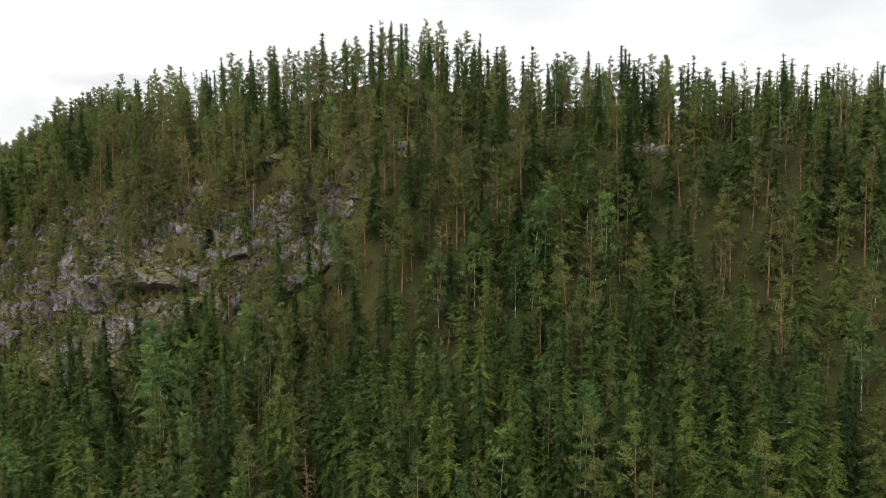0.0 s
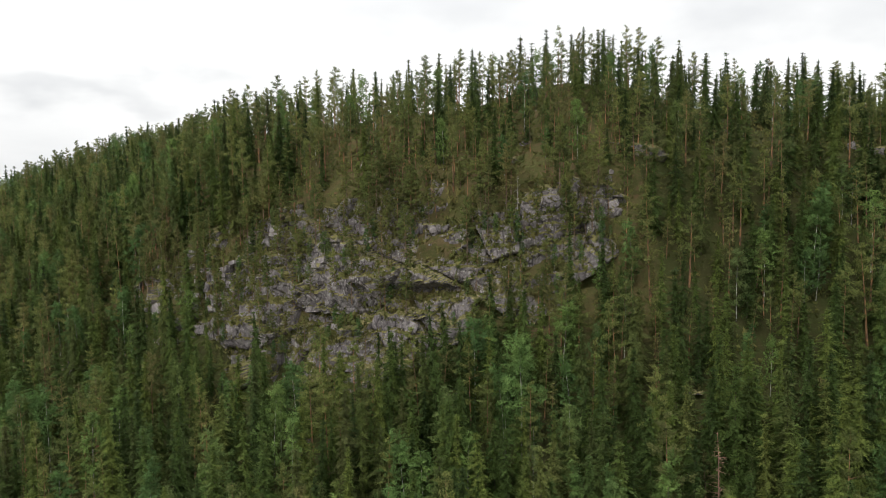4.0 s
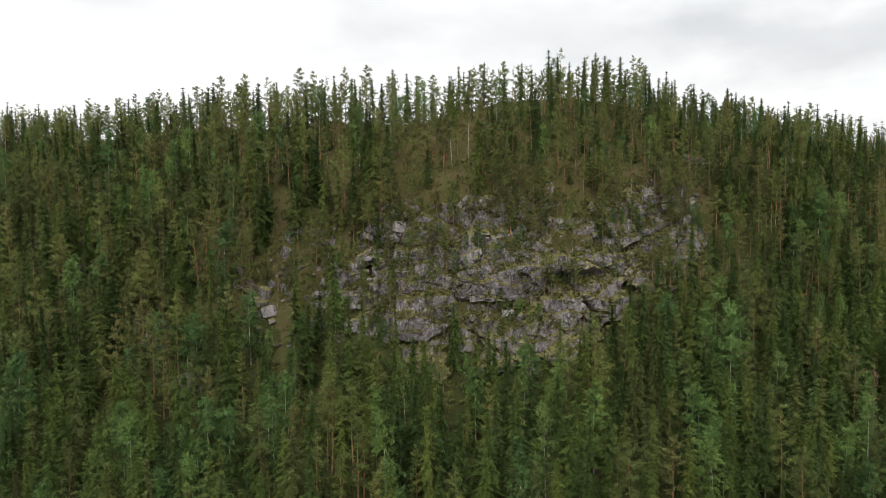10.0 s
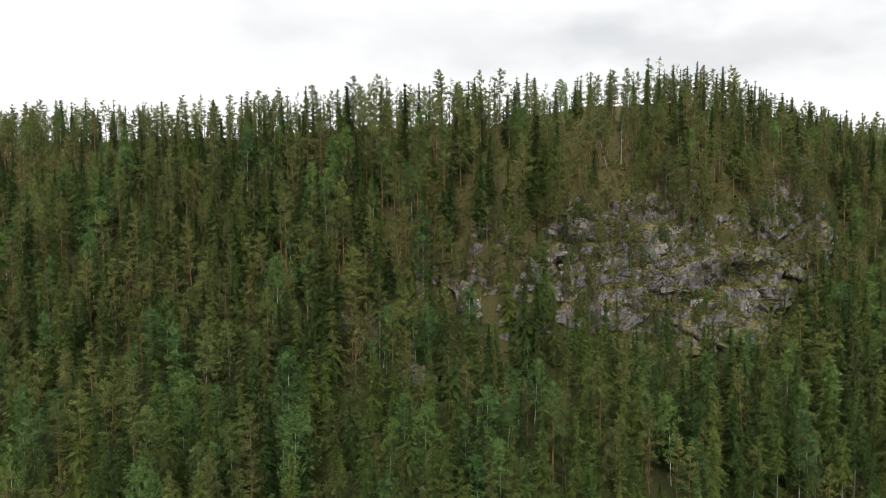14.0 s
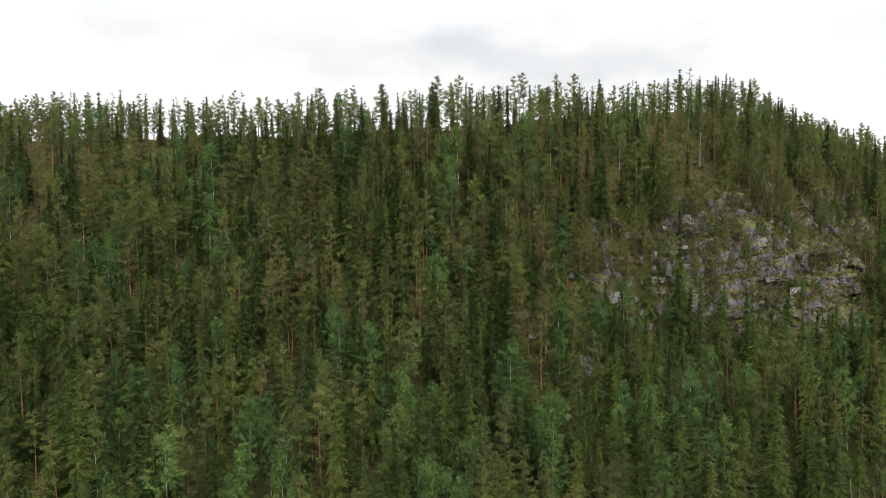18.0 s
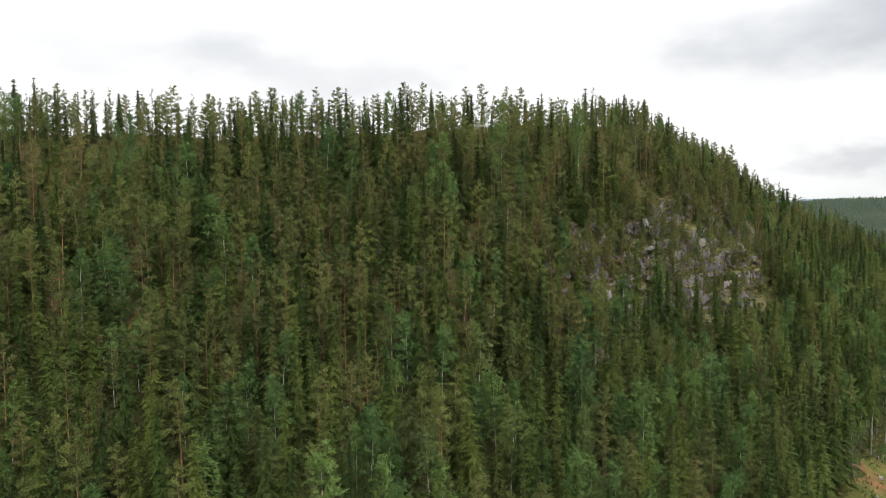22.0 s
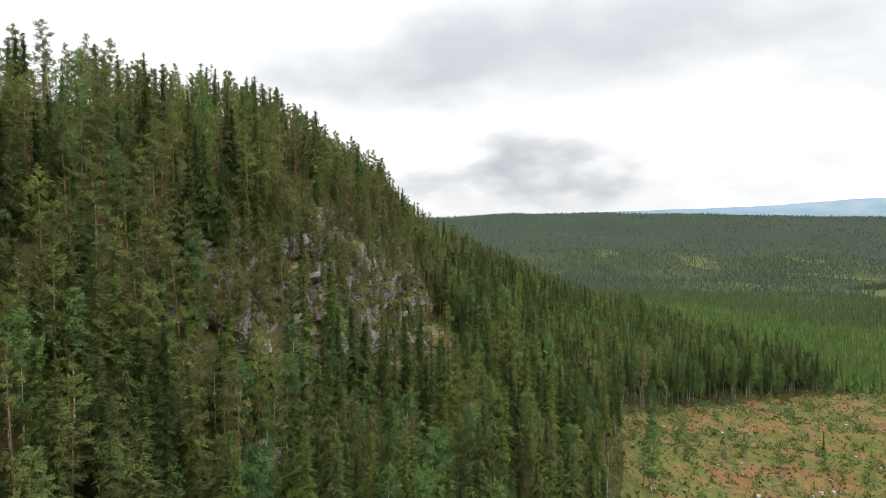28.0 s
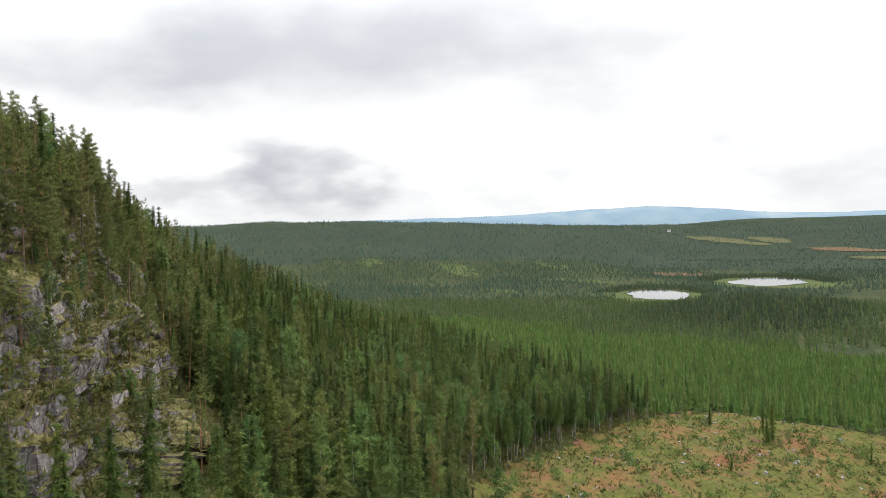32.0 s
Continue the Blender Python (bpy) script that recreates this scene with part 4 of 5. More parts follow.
def plant_hill():
    rng = np.random.RandomState(12)
    x, y = spread(rng, -330, 230, -75, 400, 3.45)
    thick = rng.rand(len(x)) < np.where(ground(x, y) > 24, 0.9, 1.0)
    x, y = x[thick], y[thick]
    ex, ey = spread(rng, -130, 40, 85, 190, 3.6)
    er, ed = polar(ex, ey)
    ez = ground(ex, ey)
    brow = (ed > 221) & (ed < 266) & (ez > 47) & (ez < 66) & (rng.rand(len(ex)) < 0.4) | (ed > 247) & (ed < 284) & (ez > 8) & (ez < 60) & (rng.rand(len(ex)) < np.where((ed > 257) & (ez > 30), 0.8, 0.5))
    sx, sy = spread(rng, -215, -75, 110, 262, 4.2)
    sr, sd = polar(sx, sy)
    sz = ground(sx, sy)
    shoulder = (sd > 186) & (sd < 225) & (sz > 20) & (sz < 64) & (rng.rand(len(sx)) < 0.8)
    x, y = np.concatenate([x, ex[brow], sx[shoulder]]), np.concatenate([y, ey[brow], sy[shoulder]])
    r, deg = polar(x, y)
    z = ground(x, y)
    crest = np.interp(deg, BEARING, RADII[:, 0])
    foot = np.interp(deg, BEARING, RADII[:, 7])
    keep = (r > crest - 26) & (r < np.minimum(foot + 60, 400)) & (deg > 150) & (deg < 352) & ~inside(x, y, CLEARING)
    keep &= ~((y < -52) & (x > -60))
    chance = np.where(z > 22, 0.9, 1.0)
    bare = crag(x, y)
    chance = chance * (1 - 0.8 * bare)
    chance = np.where((deg > 226) & (deg < 243) & (z > 24) & (z < 61), chance * 0.72, chance)
    # open ground round the standing dead trees
    for dx, dy, open_r in ((-60, 154, 2.5), (-63.5, 153, 3.0), (-16.5, 84, 2.8), (-18.5, 80, 3.0), (-128, 160, 2.5), (62, 132, 2.5)):
        chance = np.where(np.hypot(x - dx, y - dy) < open_r, 0.0, chance)
    keep &= rng.rand(len(x)) < chance
    x, y, r, deg, z, bare = (q[keep] for q in (x, y, r, deg, z, bare))
    patchy = 0.22 * lumps(x, y, 45, 91)
    pick = rng.rand(len(x))
    pine = np.where(z > 62, 0.70, 0.0) + np.where((z > 26) & (z <= 62), np.where(deg < 234, 0.52, 0.72), np.where(z > 62, 0.0, np.where(deg < 212, 0.42, 0.16))) + patchy
    pine = np.where(bare > 0.3, 0.92, pine)
    leafy = np.clip(np.where(z < 24, 0.17, 0.06) - 0.35 * lumps(x, y, 30, 92), 0.02, 0.45) * (bare < 0.4) * np.where(deg > 266, np.where(z < 8, 1.5, 0.6), 1.0)
    pine = np.where(deg > 266, pine * 0.6, pine)
    kind = np.where(pick < leafy, 2, np.where(rng.rand(len(x)) < pine, 1, 0))
    size = rng.uniform(0.66, 1.14, len(x)) * np.where(bare > 0.5, 0.66, 1.0) * np.where((deg > 236) & (deg < 250) & (r > 156) & (r < 170), 0.72, 1.0) * np.where(z > 62, np.where(deg < 206, 0.80, np.where(deg < 238, 0.88, 0.82)), 1.0) * np.where((deg > 250) & (deg < 275) & (z > 25) & (z <= 62), 0.84, 1.0)
    small = rng.rand(len(x)) < 0.22
    size = np.where(small, size * 0.55, size)
    # a few landmark trees stand where they are known to
    for kx, ky, top, k in KNOWN:
        i = np.argmin((x - kx) ** 2 + (y - ky) ** 2)
        x[i], y[i], kind[i] = kx, ky, k
        size[i] = (top - ground(kx, ky)) / (16.0, 16.0, 14.5)[k]
    # the trees nearest the lower slope facing the clearing stand alone, the rest as woods
    near = np.full(len(x), 1e9)
    track = [(0, 0), (-105, 3), (-154, 16), (-211, 50), (-263, 105), (-278, 130), (-265, 138), (-165, 137)]
    for (ax, ay), (bx, by) in zip(track, track[1:]):
        k = np.clip(((x - ax) * (bx - ax) + (y - ay) * (by - ay)) / ((bx - ax) ** 2 + (by - ay) ** 2), 0, 1)
        near = np.minimum(near, np.hypot(x - ax - k * (bx - ax), y - ay - k * (by - ay)))
    mats = ((spruce_bark, spruce_near), (pine_bark, pine_near), (birch_bark, birch_near))
    far_mats = ([spruce_bark, spruce_far], [pine_bark, pine_far], [birch_bark, birch_far])
    names = ("spruce", "pine", "birch")
    labels = (["tall narrow dark green spruce on the lower slope", "dense green spruce with drooping branches on the slope"],
              ["slender pine with a reddish trunk and olive crown", "tall pine with an open dull green crown on the slope"],
              ["light green birch with a pale thin trunk among spruces", "airy pale green birch on the lower slope"])
    rim = np.zeros(len(x), bool)
    for dx, dy in ((9, 0), (-9, 0), (0, 9), (0, -9), (6, -6), (-6, -6)):
        rim |= inside(x + dx, y + dy, CLEARING)
    rim &= (kind == 0) & (x > -150)
    edge = np.nonzero(rim)[0][:110]
    single_trees("spruce", SPRUCES_EDGE, [pale_bark, spruce_near], x[edge], y[edge], size[edge] * 0.95, ["tall spruce with a long bare grey trunk at the clearing edge"], "spruces along the clearing edge")
    kind[edge] = 9
    for k, limit in enumerate((215, 150, 200)):
        i = np.nonzero(kind == k)[0]
        order = np.argsort(near[i], kind="stable")
        one, rest = i[order[:limit]], i[order[limit:]]
        single_trees(names[k], (SPRUCES, PINES, BIRCHES)[k], list(mats[k]), x[one], y[one], size[one], labels[k], names[k] + " trees on the slope")
        mid = (SPRUCES_MID, PINES_MID, BIRCHES_MID)[k]
        back = (r[rest] < crest[keep][rest] - 12) | (deg[rest] < 160) | (deg[rest] > 297) | ((deg[rest] > 280) & (z[rest] < 4))
        rear = rest[back]
        rest = rest[~back]
        join_trees(names[k] + "_wood_behind", (SPRUCES_FAR, PINES_LOW, BUSHES_LOW)[k], x[rear], y[rear], size[rear], far_mats[k], ("dark spruces standing behind the brow of the hill", "pines standing behind the brow of the hill", "birches standing behind the brow of the hill")[k], rng)
        join_trees(names[k] + "_wood", mid, x[rest], y[rest], size[rest], far_mats[k], ("dense wood of dark green spruces covering the hill", "open wood of slender olive pines on the hillside", "light green birches mixed through the hillside wood")[k], rng)


def lake_away(x, y, cx, cy, a, b, turn):
    """Open bog round a lake, wider on the near shore."""
    return (lake_q(x, y, cx, cy, a, b, turn) > 1.38) & (lake_q(x, y, cx - 45, cy + 62, a, b, turn) > 1.05)


def plant_valley():
    rng = np.random.RandomState(13)
    # young bright plantation behind the clearing
    x, y = spread(rng, -150, 620, -420, 60, 3.1)
    r, deg = polar(x, y)
    foot = np.interp(deg, BEARING, RADII[:, 7])
    hill = (r < np.minimum(foot + 60, 400)) & (deg < 352) & ~((y < -52) & (x > -60))
    az, d = np.degrees(np.arctan2(136 - y, x + 164)), np.hypot(x + 164, y - 136)
    keep = ~hill & ~inside(x, y, CLEARING) & (az > -8) & (az < 70) & (d < 560 + 40 * lumps(x, y, 120, 7)) & (rng.rand(len(x)) < 0.9)
    x, y = x[keep], y[keep]
    join_trees("plantation", TIERS, x, y, rng.uniform(0.36, 0.68, len(x)), [spruce_bark, young_wood], "dense bright green plantation of young spruces beyond the clearing", rng)
    # older wood of the valley
    x, y = spread(rng, 150, 1500, -1500, 250, 4.9)
    az, d = np.degrees(np.arctan2(136 - y, x + 164)), np.hypot(x + 164, y - 136)
    r, deg = polar(x, y)
    keep = (az > -14) & (az < 68) & (d > 545) & (d < 1150) & (rng.rand(len(x)) < 0.85) & (r > 380)
    for pond in LAKES:
        keep &= lake_away(x, y, *pond)
    for cx, cy, a, b in MEADOWS:
        keep &= (np.hypot((x - cx) / a, (y - cy) / b) > 1) | (rng.rand(len(x)) < 0.1)
    keep &= rng.rand(len(x)) < np.clip(0.75 + 0.9 * lumps(x, y, 190, 23), np.where(d < 820, 0.6, 0.12), 1)
    x, y = x[keep], y[keep]
    knoll = np.exp(-((np.degrees(np.arctan2(136 - y, x + 164)) - 52.5) / 8) ** 2 - ((np.hypot(x + 164, y - 136) - 830) / 190) ** 2)
    tall = rng.uniform(0.35, 0.62, len(x)) + 0.62 * knoll + 0.12 * lumps(x, y, 140, 24)
    third = rng.rand(len(x)) < 0.3
    dark = ~third & (knoll > 0.3 + 0.15 * rng.rand(len(x)))
    open_wood = ~third & ~dark
    join_trees("knoll_wood", TIERS, x[dark], y[dark], tall[dark], [spruce_bark, far_wood], "dark spruce wood on a low knoll before the lakes", rng)
    join_trees("valley_wood", TIERS, x[open_wood], y[open_wood], tall[open_wood], [spruce_bark, valley_green], "green mixed conifer wood of the valley floor", rng)
    join_trees("valley_birches", TIERS, x[third], y[third], tall[third] * 0.75, [birch_bark, valley_leaves], "pale green birches scattered over the valley floor", rng)
    # taller trees along the far shores of the lakes
    sx, sy = spread(rng, 560, 980, -1300, -640, 4.2)
    q = np.minimum(*[lake_q(sx, sy, *pond) for pond in LAKES])
    behind = np.zeros(len(sx), bool)
    for cx, cy, a, b, turn in LAKES:
        behind |= (lake_q(sx, sy, cx, cy, a, b, turn) < 1.95) & ((sx - cx) * 0.62 - (sy - cy) * 0.78 > 10)
    keep = behind & (q > 1.30) & (rng.rand(len(sx)) < 0.8)
    join_trees("shore_wood", TIERS, sx[keep], sy[keep], rng.uniform(0.3, 0.6, keep.sum()), [spruce_bark, far_wood], "dark conifers along the far shores of the lakes", rng)
    # far trees, small against the bog and the hill, haze tinted into their needles
    x, y = spread(rng, 500, 3300, -3300, 500, 8.2)
    az, d = np.degrees(np.arctan2(136 - y, x + 164)), np.hypot(x + 164, y - 136)
    keep = (az > -6) & (az < 64) & (d > 1140) & (d < 3100 + 900 * (az > 38)) & (rng.rand(len(x)) < np.where(d > 1950, 0.2, 0.8)) & (rng.rand(len(x)) < np.clip(0.85 + 0.9 * lumps(x, y, 420, 25), 0.15, 1))
    for pond in LAKES:
        keep &= lake_away(x, y, *pond)
    x, y = x[keep], y[keep]
    spike = []
    for h, w in ((6, 1.6), (7.5, 1.8), (5, 2.2)):
        v = np.array([(0, 0, h), (w, 0, -0.5), (-w * 0.5, w * 0.87, -0.5), (-w * 0.5, -w * 0.87, -0.5)])
        spike.append((v, np.array([(0, 1, 2), (0, 2, 3), (0, 3, 1)]), np.array([1, 1, 1])))
    join_trees("distant_wood", spike, x, y, rng.uniform(0.7, 1.3, len(x)), [spruce_bark, distant_wood], "distant dark green conifer woods running up to the far hill, tinted bluish for haze", rng)


def undergrowth():
    """Low shrubs, heather and juniper on the slope and the ledges."""
    rng = np.random.RandomState(14)
    x, y = spread(rng, -240, 130, 80, 300, 1.6)
    r, deg = polar(x, y)
    z = ground(x, y)
    keep = (z > 8) & (r > np.interp(deg, BEARING, RADII[:, 0]) - 8) & (deg > 170) & (deg < 300) & (rng.rand(len(x)) < 0.8) & ~inside(x, y, CLEARING)
    bx, by = spread(rng, -150, 40, -60, 120, 1.7)
    rim = np.zeros(len(bx), bool)
    for dx, dy in ((11, 0), (-11, 0), (0, 11), (0, -11), (7, -7), (-7, -7)):
        rim |= inside(bx + dx, by + dy, CLEARING)
    rim &= ~inside(bx, by, CLEARING) | (rng.rand(len(bx)) < 0.05)
    x, y = np.concatenate([x[keep], bx[rim]]), np.concatenate([y[keep], by[rim]])
    shapes = []
    for _ in range(5):
        s = Soup()
        pts = rng.normal(0, 1, (7, 3)) * np.array([0.5, 0.5, 0.22]) + np.array([0, 0, 0.35])
        s.sprays(pts, pts * 0.8 + np.array([0, 0, 0.4]), 0.62, rng)
        shapes.append(s.arrays())
    lx, ly, lz = ledge_spots(2000, 18, 62, rng, 0.4)
    join_trees("ledge_shrubs", shapes, lx, ly, rng.uniform(0.5, 1.4, len(lx)), [pine_bark, shrub_mat], "low heather and shrubs along the rock ledges", rng, "shrubs", lz)
    join_trees("undergrowth", shapes, x, y, rng.uniform(0.6, 1.5, len(x)), [pine_bark, shrub_mat], "low green and russet shrubs covering the slope and ledges", rng, "shrubs")


def plant_ledges():
    rng = np.random.RandomState(15)
    x, y, z = ledge_spots(150, 25, 57, rng, 0.2, 0.25)
    scale = rng.uniform(0.3, 0.9, len(x)) * np.clip(0.6 + (z - 26) / 60, 0.5, 1.1)
    single_trees("pine", PINES, [pine_bark, pine_near], x, y, scale, ["small pine rooted on a ledge of the rock face", "stunted olive-green pine growing from the cliff"], "pines on the rock face", z)
    x, y, z = ledge_spots(90, 20, 50, rng, 0.2)
    single_trees("birch", BIRCHES[:2], [birch_bark, birch_near], x, y, rng.uniform(0.14, 0.38, len(x)), ["small green birch bush on a ledge of the rock face"], "birch bushes on the rock face", z)


plant_hill()
plant_ledges()
undergrowth()
plant_valley()


# ---- lakes and the far country ----
def lake(name, cx, cy, a, b, turn, seed):
    n = 90
    k = np.arange(n) * 2 * np.pi / n
    wob = 1 + 0.10 * np.sin(2 * k + seed) + 0.06 * np.sin(5 * k + 2 * seed) + 0.03 * np.sin(9 * k)
    c, s = math.cos(radians(turn)), math.sin(radians(turn))
    px, py = 1.02 * a * wob * np.cos(k), 1.02 * b * wob * np.sin(k)
    ring = np.stack([cx + px * c - py * s, cy + px * s + py * c, np.full(n, WATER + 1.0)], 1)
    v = np.concatenate([ring, [[cx, cy, WATER + 1.0]]])
    f = [(i, (i + 1) % n, n) for i in range(n)]
    m, nodes = material("lake_water")
    finish(nodes, (0.012, 0.016, 0.016), 0.04, nodes.noise(0.5, 3.0, 0.6, nodes.position()), 0.03, 0.05, 0.5)
    tagged(new(name, mesh_of(name, v, f, [m], flat=False)), "still forest lake reflecting the bright overcast sky", "lake", kind="structure")


def meadow(name, cx, cy, a, b, seed, label, mat, lift=1.0):
    """An open patch draped over the valley floor."""
    n, rings = 60, 8
    k = np.arange(n) * 2 * np.pi / n
    wob = 1 + 0.16 * np.sin(2 * k + seed) + 0.10 * np.sin(3 * k + 2 * seed) + 0.07 * np.sin(7 * k + seed) + 0.05 * np.sin(13 * k)
    v = []
    for i in range(1, rings + 1):
        x, y = cx + a * wob * i / rings * np.cos(k), cy + b * wob * i / rings * np.sin(k)
        v.append(np.stack([x, y, ground(x, y) + lift], 1))
    v = np.concatenate(v + [np.array([[cx, cy, float(ground(cx, cy)) + lift]])])
    f = [(j, (j + 1) % n, len(v) - 1) for j in range(n)]
    for i in range(rings - 1):
        for j in range(n):
            p, q = i * n + j, i * n + (j + 1) % n
            f += [(p, p + n, q + n), (p, q + n, q)]
    tagged(new(name, mesh_of(name, v, f, [mat], flat=False)), label, "bog", kind="structure")


for k, (cx, cy, a, b, turn) in enumerate(LAKES):
    meadow("bog_" + str(k + 1), cx - 20, cy + 28, 1.35 * b + 20, 1.35 * a, 1.0 + k, "open yellow-green bog round a forest lake", bog_mat, 0.25)
for k, (cx, cy, a, b) in enumerate(MEADOWS):
    meadow("bog_" + str(k + 3), cx, cy, a, b, 3.0 + k, "pale green open bog among the valley woods", bog_mat, 0.5)
for k, (cx, cy, a, b, label, mat) in enumerate([(1000, -1150, 62, 62, "reddish-brown felled patch in the valley woods", felled_patch), (1800, -2300, 200, 50, "pale green hay field below the far woods", field_mat), (1650, -2390, 110, 40, "pale hay field beside a farm", field_mat), (1000, -1990, 120, 45, "brownish mown field in the far valley", field_mat), (1250, -2250, 140, 50, "brownish field among the far woods", felled_patch)]):
    meadow("field_" + str(k + 1), cx, cy, a, b, 8.0 + k, label, mat, 2.0)


def farmhouse(x, y):
    """A white gabled house, far off."""
    z = float(ground(x, y))
    root = tagged(new("farmhouse"), "tiny white farmhouse with a grey roof beside far fields", "house")
    root.location = (x, y, z)
    plain, n = material("white_boards")
    finish(n, n.mix(n.noise(0.8, 3.0, 0.6, n.position(1, 1, 0.1)), (0.72, 0.72, 0.70), (0.8, 0.8, 0.78)), 0.7)
    grey, n = material("grey_roof")
    finish(n, n.mix(n.noise(1.5, 3.0, 0.6, n.position()), (0.13, 0.12, 0.12), (0.2, 0.19, 0.18)), 0.8)
    v = [(-6, -4, -2), (6, -4, -2), (6, 4, -2), (-6, 4, -2), (-6, -4, 5), (6, -4, 5), (6, 4, 5), (-6, 4, 5), (-6, 0, 8.5), (6, 0, 8.5)]
    f = [(0, 1, 5), (0, 5, 4), (2, 3, 7), (2, 7, 6), (1, 2, 6), (1, 6, 5), (5, 6, 9), (3, 0, 4), (3, 4, 7), (7, 4, 8)]
    part("wall", mesh_of("wall", v, f, [plain]), root)
    for s in (-1, 1):
        w = [(-6.6, s * 4.7, 4.5), (6.6, s * 4.7, 4.5), (6.6, 0, 8.8), (-6.6, 0, 8.8), (-6.6, s * 4.7, 4.75), (6.6, s * 4.7, 4.75), (6.6, 0, 9.05), (-6.6, 0, 9.05)]
        part("roof", mesh_of("roof", w, [(0, 1, 2, 3), (4, 5, 6, 7), (0, 1, 5, 4), (1, 2, 6, 5), (3, 0, 4, 7)], [grey]), root)
    root.rotation_euler = (0, 0, 0.6)
    root.scale = (1.3, 1.3, 1.3)


farmhouse(2200, -2420)
lake("lake_1", *LAKES[0], 1.0)
lake("lake_2", *LAKES[1], 2.4)


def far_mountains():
    """The fells on the horizon, a plain backdrop; haze is painted in pale blue."""
    rng = np.random.RandomState(4)
    az = np.linspace(-70, 100, 500)
    top = np.interp(az, [-70, 0, 10, 20, 25, 34, 40, 46, 50, 53, 56, 62, 75, 100], [120, 118, 122, 132, 142, 148, 172, 188, 165, 138, 120, 116, 125, 120])
    top = top + 3.0 * lumps(az * 10, az * 0, 60, 61) + 1.2 * lumps(az * 10, az * 0, 13, 62)
    a = np.radians(az)
    rows = []
    for d, k in ((4150, -0.5), (4350, 0.35), (4550, 0.8), (4700, 1.0), (4760, 0.9)):
        h = -60 + (top + 60) * k + (4.0 * lumps(az * 10, az * 0 + d, 25, 63) if 0 < k < 1 else 0)
        rows.append(np.stack([-164 + d * np.cos(a), 136 - d * np.sin(a), h], 1))
    v = np.concatenate(rows)
    n = len(az)
    i, j = np.meshgrid(np.arange(len(rows) - 1), np.arange(n - 1), indexing="ij")
    f = np.stack([i * n + j, i * n + j + 1, (i + 1) * n + j + 1, (i + 1) * n + j], -1).reshape(-1, 4)
    m, nodes = material("haze_blue_fells")
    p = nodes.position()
    # the blue of these stops is aerial haze put into the base colour
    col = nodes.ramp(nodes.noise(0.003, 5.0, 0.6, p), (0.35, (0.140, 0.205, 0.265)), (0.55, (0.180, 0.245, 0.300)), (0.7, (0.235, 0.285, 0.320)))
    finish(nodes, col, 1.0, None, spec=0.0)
    tagged(new("backdrop", mesh_of("backdrop", v, f[:, ::-1], [m], flat=False)), "rounded fells along the horizon, haze painted in as pale blue", "mountains", kind="structure")


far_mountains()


# ---- dead trees on the hill ----
def dead_tree(x, y, h, twigs, mat, label, seed, lean=0.0, way=0.0, reach=1.2):
    rng = np.random.RandomState(seed)
    v, f, m = dead_shape(rng, h, twigs, 0.25, reach)
    root = tagged(new("dead_tree"), label, "dead tree")
    part("trunk", mesh_of("trunk", v, f[:40], [mat]), root)
    for k in range(40, len(f), 3):
        used = np.unique(f[k:k + 3])
        part("branch", mesh_of("branch", v[used], np.searchsorted(used, f[k:k + 3]), [mat]), root)
    root.matrix_basis = Matrix.LocRotScale((x, y, float(surface(x, y))), Euler((lean * math.cos(way), lean * math.sin(way), rng.uniform(0, 6))) if not lean else Euler((lean * math.cos(way), lean * math.sin(way), 0)), None)


dead_tree(-60, 154, 12.5, 26, dead_bark, "bare grey dead pine standing above the cliff", 1)
dead_tree(-63.5, 155.5, 13, 10, dead_bark, "pale dead trunk leaning against another above the cliff", 2, 0.55, 2.6)
dead_tree(-16.5, 84, 15.5, 60, red_dead, "dead spruce with reddish bare twigs among green trees", 3, reach=2.0)
dead_tree(-52, 127, 7, 22, dead_bark, "small bleached dead pine at the foot of the rock face", 4)
dead_tree(-34, 128, 9, 24, dead_bark, "grey dead pine on the rock ledges", 5)
dead_tree(-128, 160, 10, 22, dead_bark, "bare grey snag beside an outcrop", 6)
dead_tree(62, 132, 11, 26, dead_bark, "bare grey snag on the upper slope", 7)


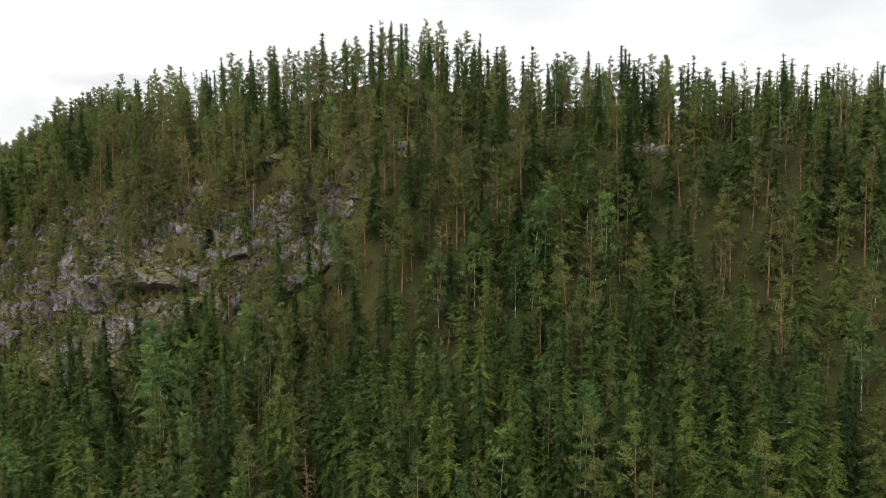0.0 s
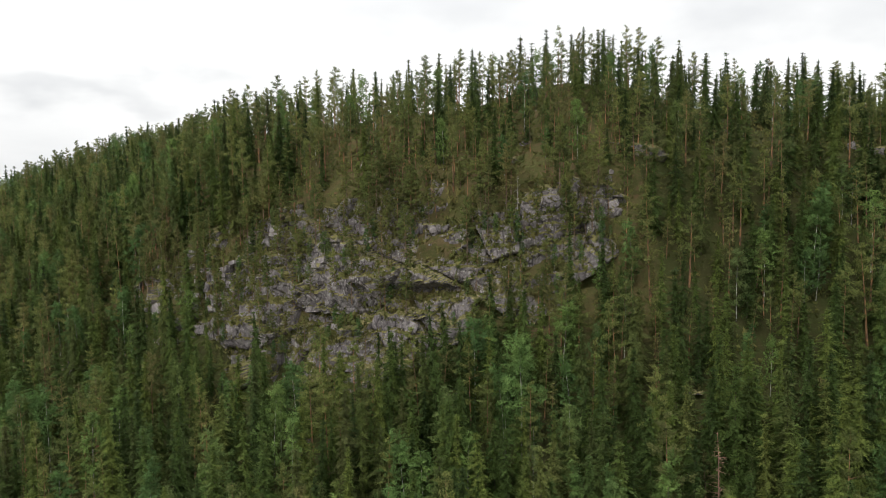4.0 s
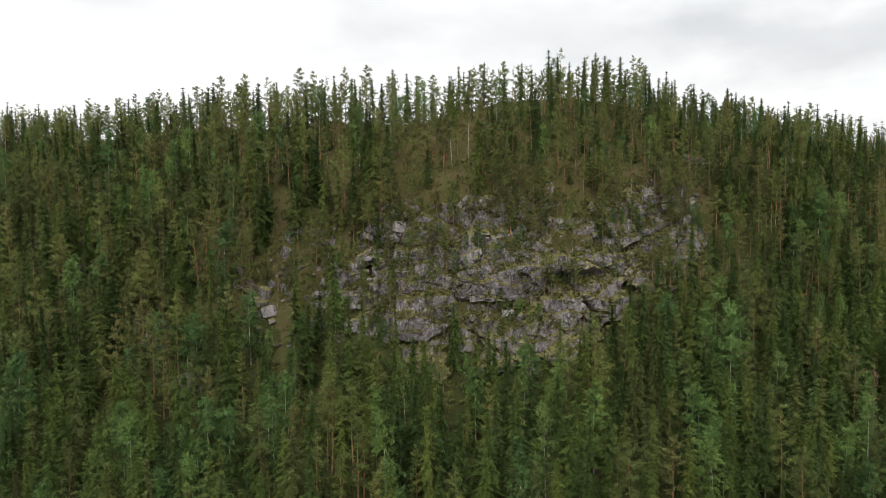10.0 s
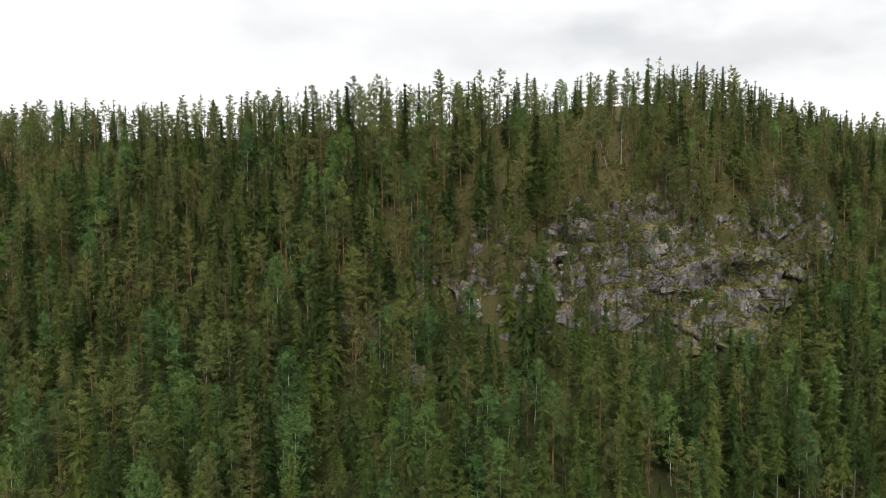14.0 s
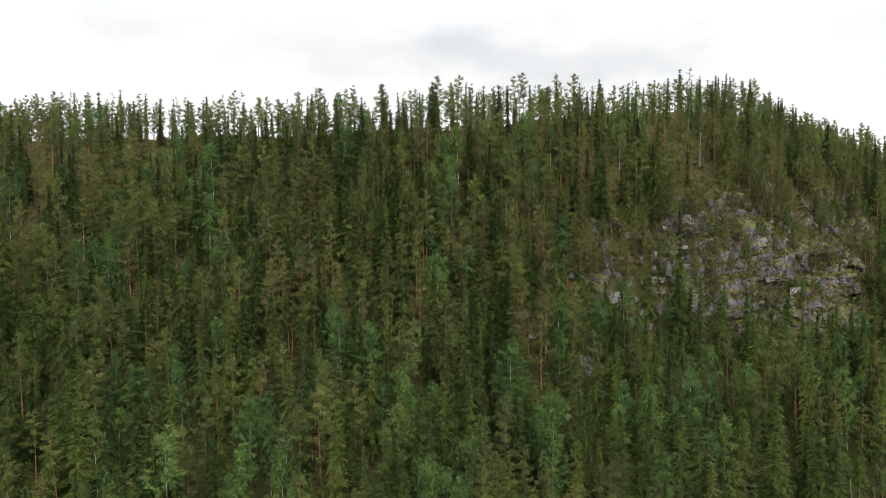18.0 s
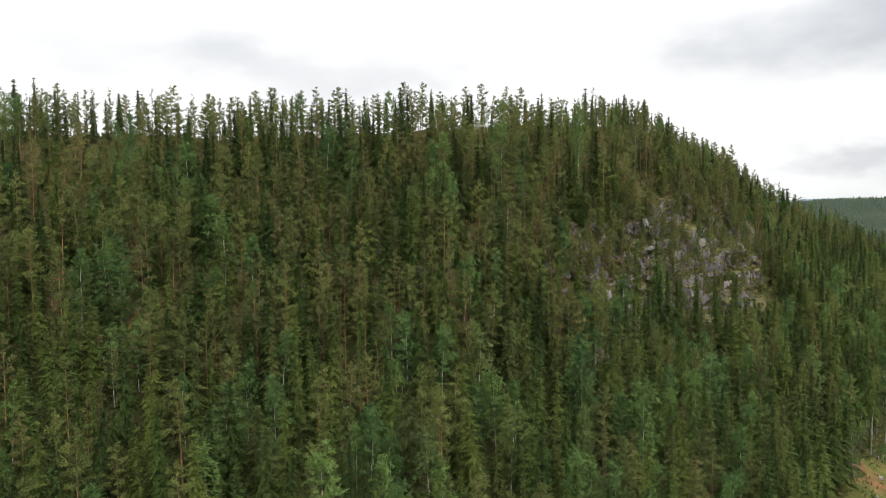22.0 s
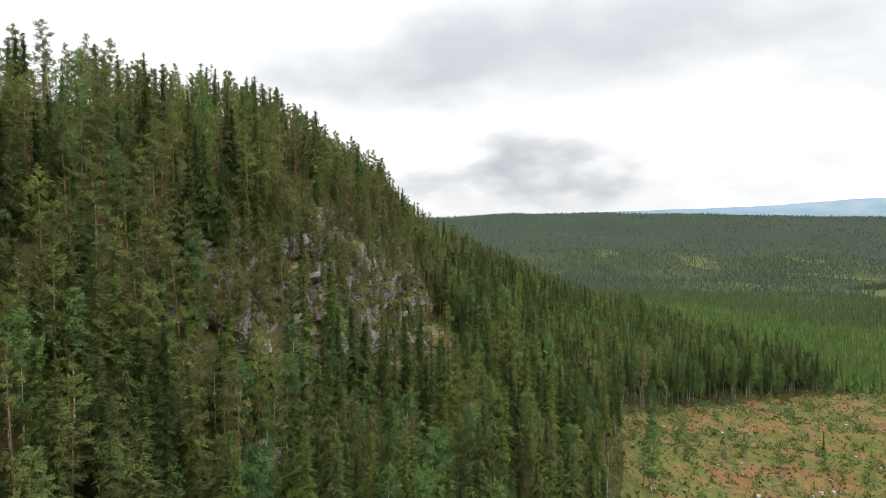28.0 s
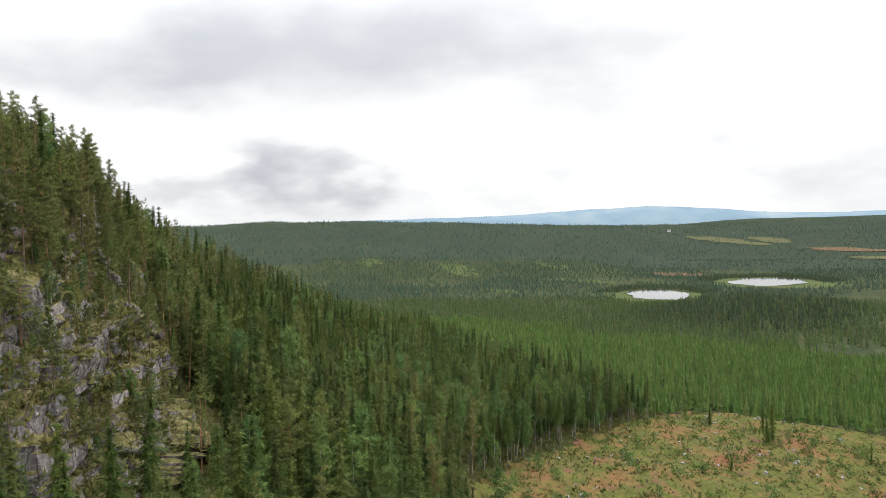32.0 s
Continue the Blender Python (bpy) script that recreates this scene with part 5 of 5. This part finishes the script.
# ---- the clearing ----
def clearing_things():
    rng = np.random.RandomState(31)

    def spots(n, west=-150):
        xs, ys = [], []
        while len(xs) < n:
            x, y = rng.uniform(west, 30), rng.uniform(-115, 115)
            if inside(np.array(x), np.array(y), CLEARING):
                xs.append(x), ys.append(y)
        return np.array(xs), np.array(ys)

    STONES = [block_mesh("stone", rng, stone_mat) for _ in range(4)]
    x, y = spots(230)
    z = ground(x, y)
    for i in range(230):
        s = rng.choice([0.22, 0.32, 0.42, 0.6], p=[0.25, 0.35, 0.25, 0.15])
        me = STONES[i % 4]
        ob = tagged(new("stone", me), "pale weathered stone lying on the felled ground", "stone", group="stones in the clearing")
        ob.matrix_basis = Matrix.LocRotScale((x[i], y[i], z[i] + 0.25 * s), Euler(rng.uniform(-0.4, 0.4, 3) + np.array([0, 0, rng.uniform(0, 6)])), Vector(rng.uniform(0.7, 1.3, 3)) * s)
    # stumps
    s = Soup()
    s.tube([(0, 0, -0.3), (0, 0, 0.08), (0, 0, 0.35)], (0.34, 0.22, 0.18), 9)
    v, f, m = s.arrays()
    disc = np.concatenate([v[-9:], [[0, 0, 0.36]]])
    stump = tagged(new("stump"), "grey sawn tree stump in the clearing", "stump", group="stumps in the clearing")
    part("bark", mesh_of("bark", v, f, [spruce_bark]), stump)
    part("cut_face", mesh_of("cut_face", disc, [(i, (i + 1) % 9, 9) for i in range(9)], [dead_bark]), stump, "weathered pale cut face")
    x, y = spots(90)
    z = ground(x, y)
    for i in range(90):
        m = Matrix.LocRotScale((x[i], y[i], z[i]), Euler((0, 0, rng.uniform(0, 6))), Vector((1, 1, 1)) * rng.uniform(0.8, 1.5))
        if i:
            copy_thing(stump, m)
        else:
            first = m
    stump.matrix_basis = first
    # logs and slash
    x, y = spots(70)
    z = ground(x, y)
    for i in range(70):
        L = rng.uniform(1.2, 5.0)
        s = Soup()
        s.tube([(0, 0, 0), (0.05, 0, L * 0.5), (0, 0.03, L)], (0.11, 0.09, 0.05), 6)
        for _ in range(4):
            h = rng.uniform(0.2, 0.95) * L
            s.twig((0, 0, h), np.array([0, 0, h]) + rng.normal(0, 0.35, 3), 0.03)
        v, f, m = s.arrays()
        ob = tagged(new("log", mesh_of("log", v, f, [dead_bark])), "thin grey felled log lying in the clearing", "log", group="logs in the clearing")
        ob.matrix_basis = Matrix.LocRotScale((x[i], y[i], z[i] + 0.12), Euler((radians(88), 0, rng.uniform(0, 6.3))), None)
    # saplings and bushes
    x, y = spots(285)
    shapes = [birch_shape(rng, 2.0, 1.0, 130, 0.36, 0.02), birch_shape(rng, 1.4, 0.9, 110, 0.34, 0.0)]
    single_trees("sapling", shapes, [birch_bark, birch_near], x, y, rng.uniform(0.6, 2.0, 285), ["small green birch sapling in the clearing"], "saplings in the clearing")
    # lone standing trees
    lone = np.array([(-31, 61), (-21.5, -62.5), (-24, -57), (-40, -20), (-62, 20), (-9, -75), (2, -62), (-48, -70), (-95, 84), (-60, 66)], float)
    single_trees("spruce", [SPRUCES[4], SPRUCES[1]], [spruce_bark, spruce_near], lone[1:8, 0], lone[1:8, 1], np.array([0.95, 0.6, 0.35, 0.4, 0.6, 0.45, 0.4]), ["thin lone spruce still standing in the clearing"], "spruces standing in the clearing")
    single_trees("birch", [BIRCHES[1]], [birch_bark, birch_near], lone[[0, 8, 9], 0], lone[[0, 8, 9], 1], np.array([0.75, 0.9, 0.8]), ["slim birch standing at the edge of the clearing"], "birches at the clearing edge")
    for i, (px, py, lean) in enumerate([(-36, 63, 0.16), (-20, 41, 0.1), (-15, 31, -0.12), (-5, 8, 0.2), (-104, 97, 0.05), (-112, 101, 0.03), (-70, 80, 0.22), (-125, 106, 0.05)]):
        dead_tree(px, py, 8.5 + i % 3, 7, dead_bark, "bleached bare trunk at the edge of the clearing", 70 + i, lean, i * 1.3, 0.7)
    # low green bushes
    shapes = []
    for _ in range(4):
        q = Soup()
        p = rng.normal(0, 1, (12, 3)) * np.array([0.45, 0.45, 0.3]) + np.array([0, 0, 0.45])
        q.sprays(p, p * 0.7 + np.array([0, 0, 0.5]), 0.5, rng, slim=0.42)
        shapes.append(q.arrays())
    x, y = spots(4800, -270)
    keep = lumps(x, y, 19, 67) + rng.normal(0, 0.4, len(x)) > 0.1
    x, y = x[keep], y[keep]
    join_trees("bushes", shapes, x, y, rng.uniform(0.5, 1.5, len(x)), [birch_bark, bush_mat], "low green bushes and raspberry scrub over the felled ground", rng, "bushes")
    # grass and fireweed
    for name, n, mat, tall, label in (("grass", 19000, grass_mat, 0.6, "rough yellow-green grass over the felled ground"), ("fireweed", 2600, heather_mat, 0.8, "pink fireweed in patches over the felled ground")):
        x, y = spots(n, -270)
        if name == "fireweed":
            keep = lumps(x, y, 34, 66) > 0.35
            x, y = x[keep], y[keep]
        n = len(x)
        z = ground(x, y)
        a = rng.uniform(0, 6.28, (n, 4))
        c = np.stack([x, y, z], -1)[:, None] + np.stack([np.cos(a) * 0.2, np.sin(a) * 0.2, 0 * a - 0.08], -1)
        side = np.stack([-np.sin(a), np.cos(a), 0 * a], -1) * 0.16
        tip = c + np.stack([np.cos(a) * 0.3, np.sin(a) * 0.3, tall * rng.uniform(0.5, 1.2, (n, 4))], -1)
        v = np.stack([c - side, c + side, tip], 2).reshape(-1, 3)
        tagged(new(name, mesh_of(name, v, np.arange(len(v)).reshape(-1, 3), [mat], soft=np.tile((0.0, 0.0, 1.0), (len(v), 1)))), label, "plants", kind="stuff")


clearing_things()
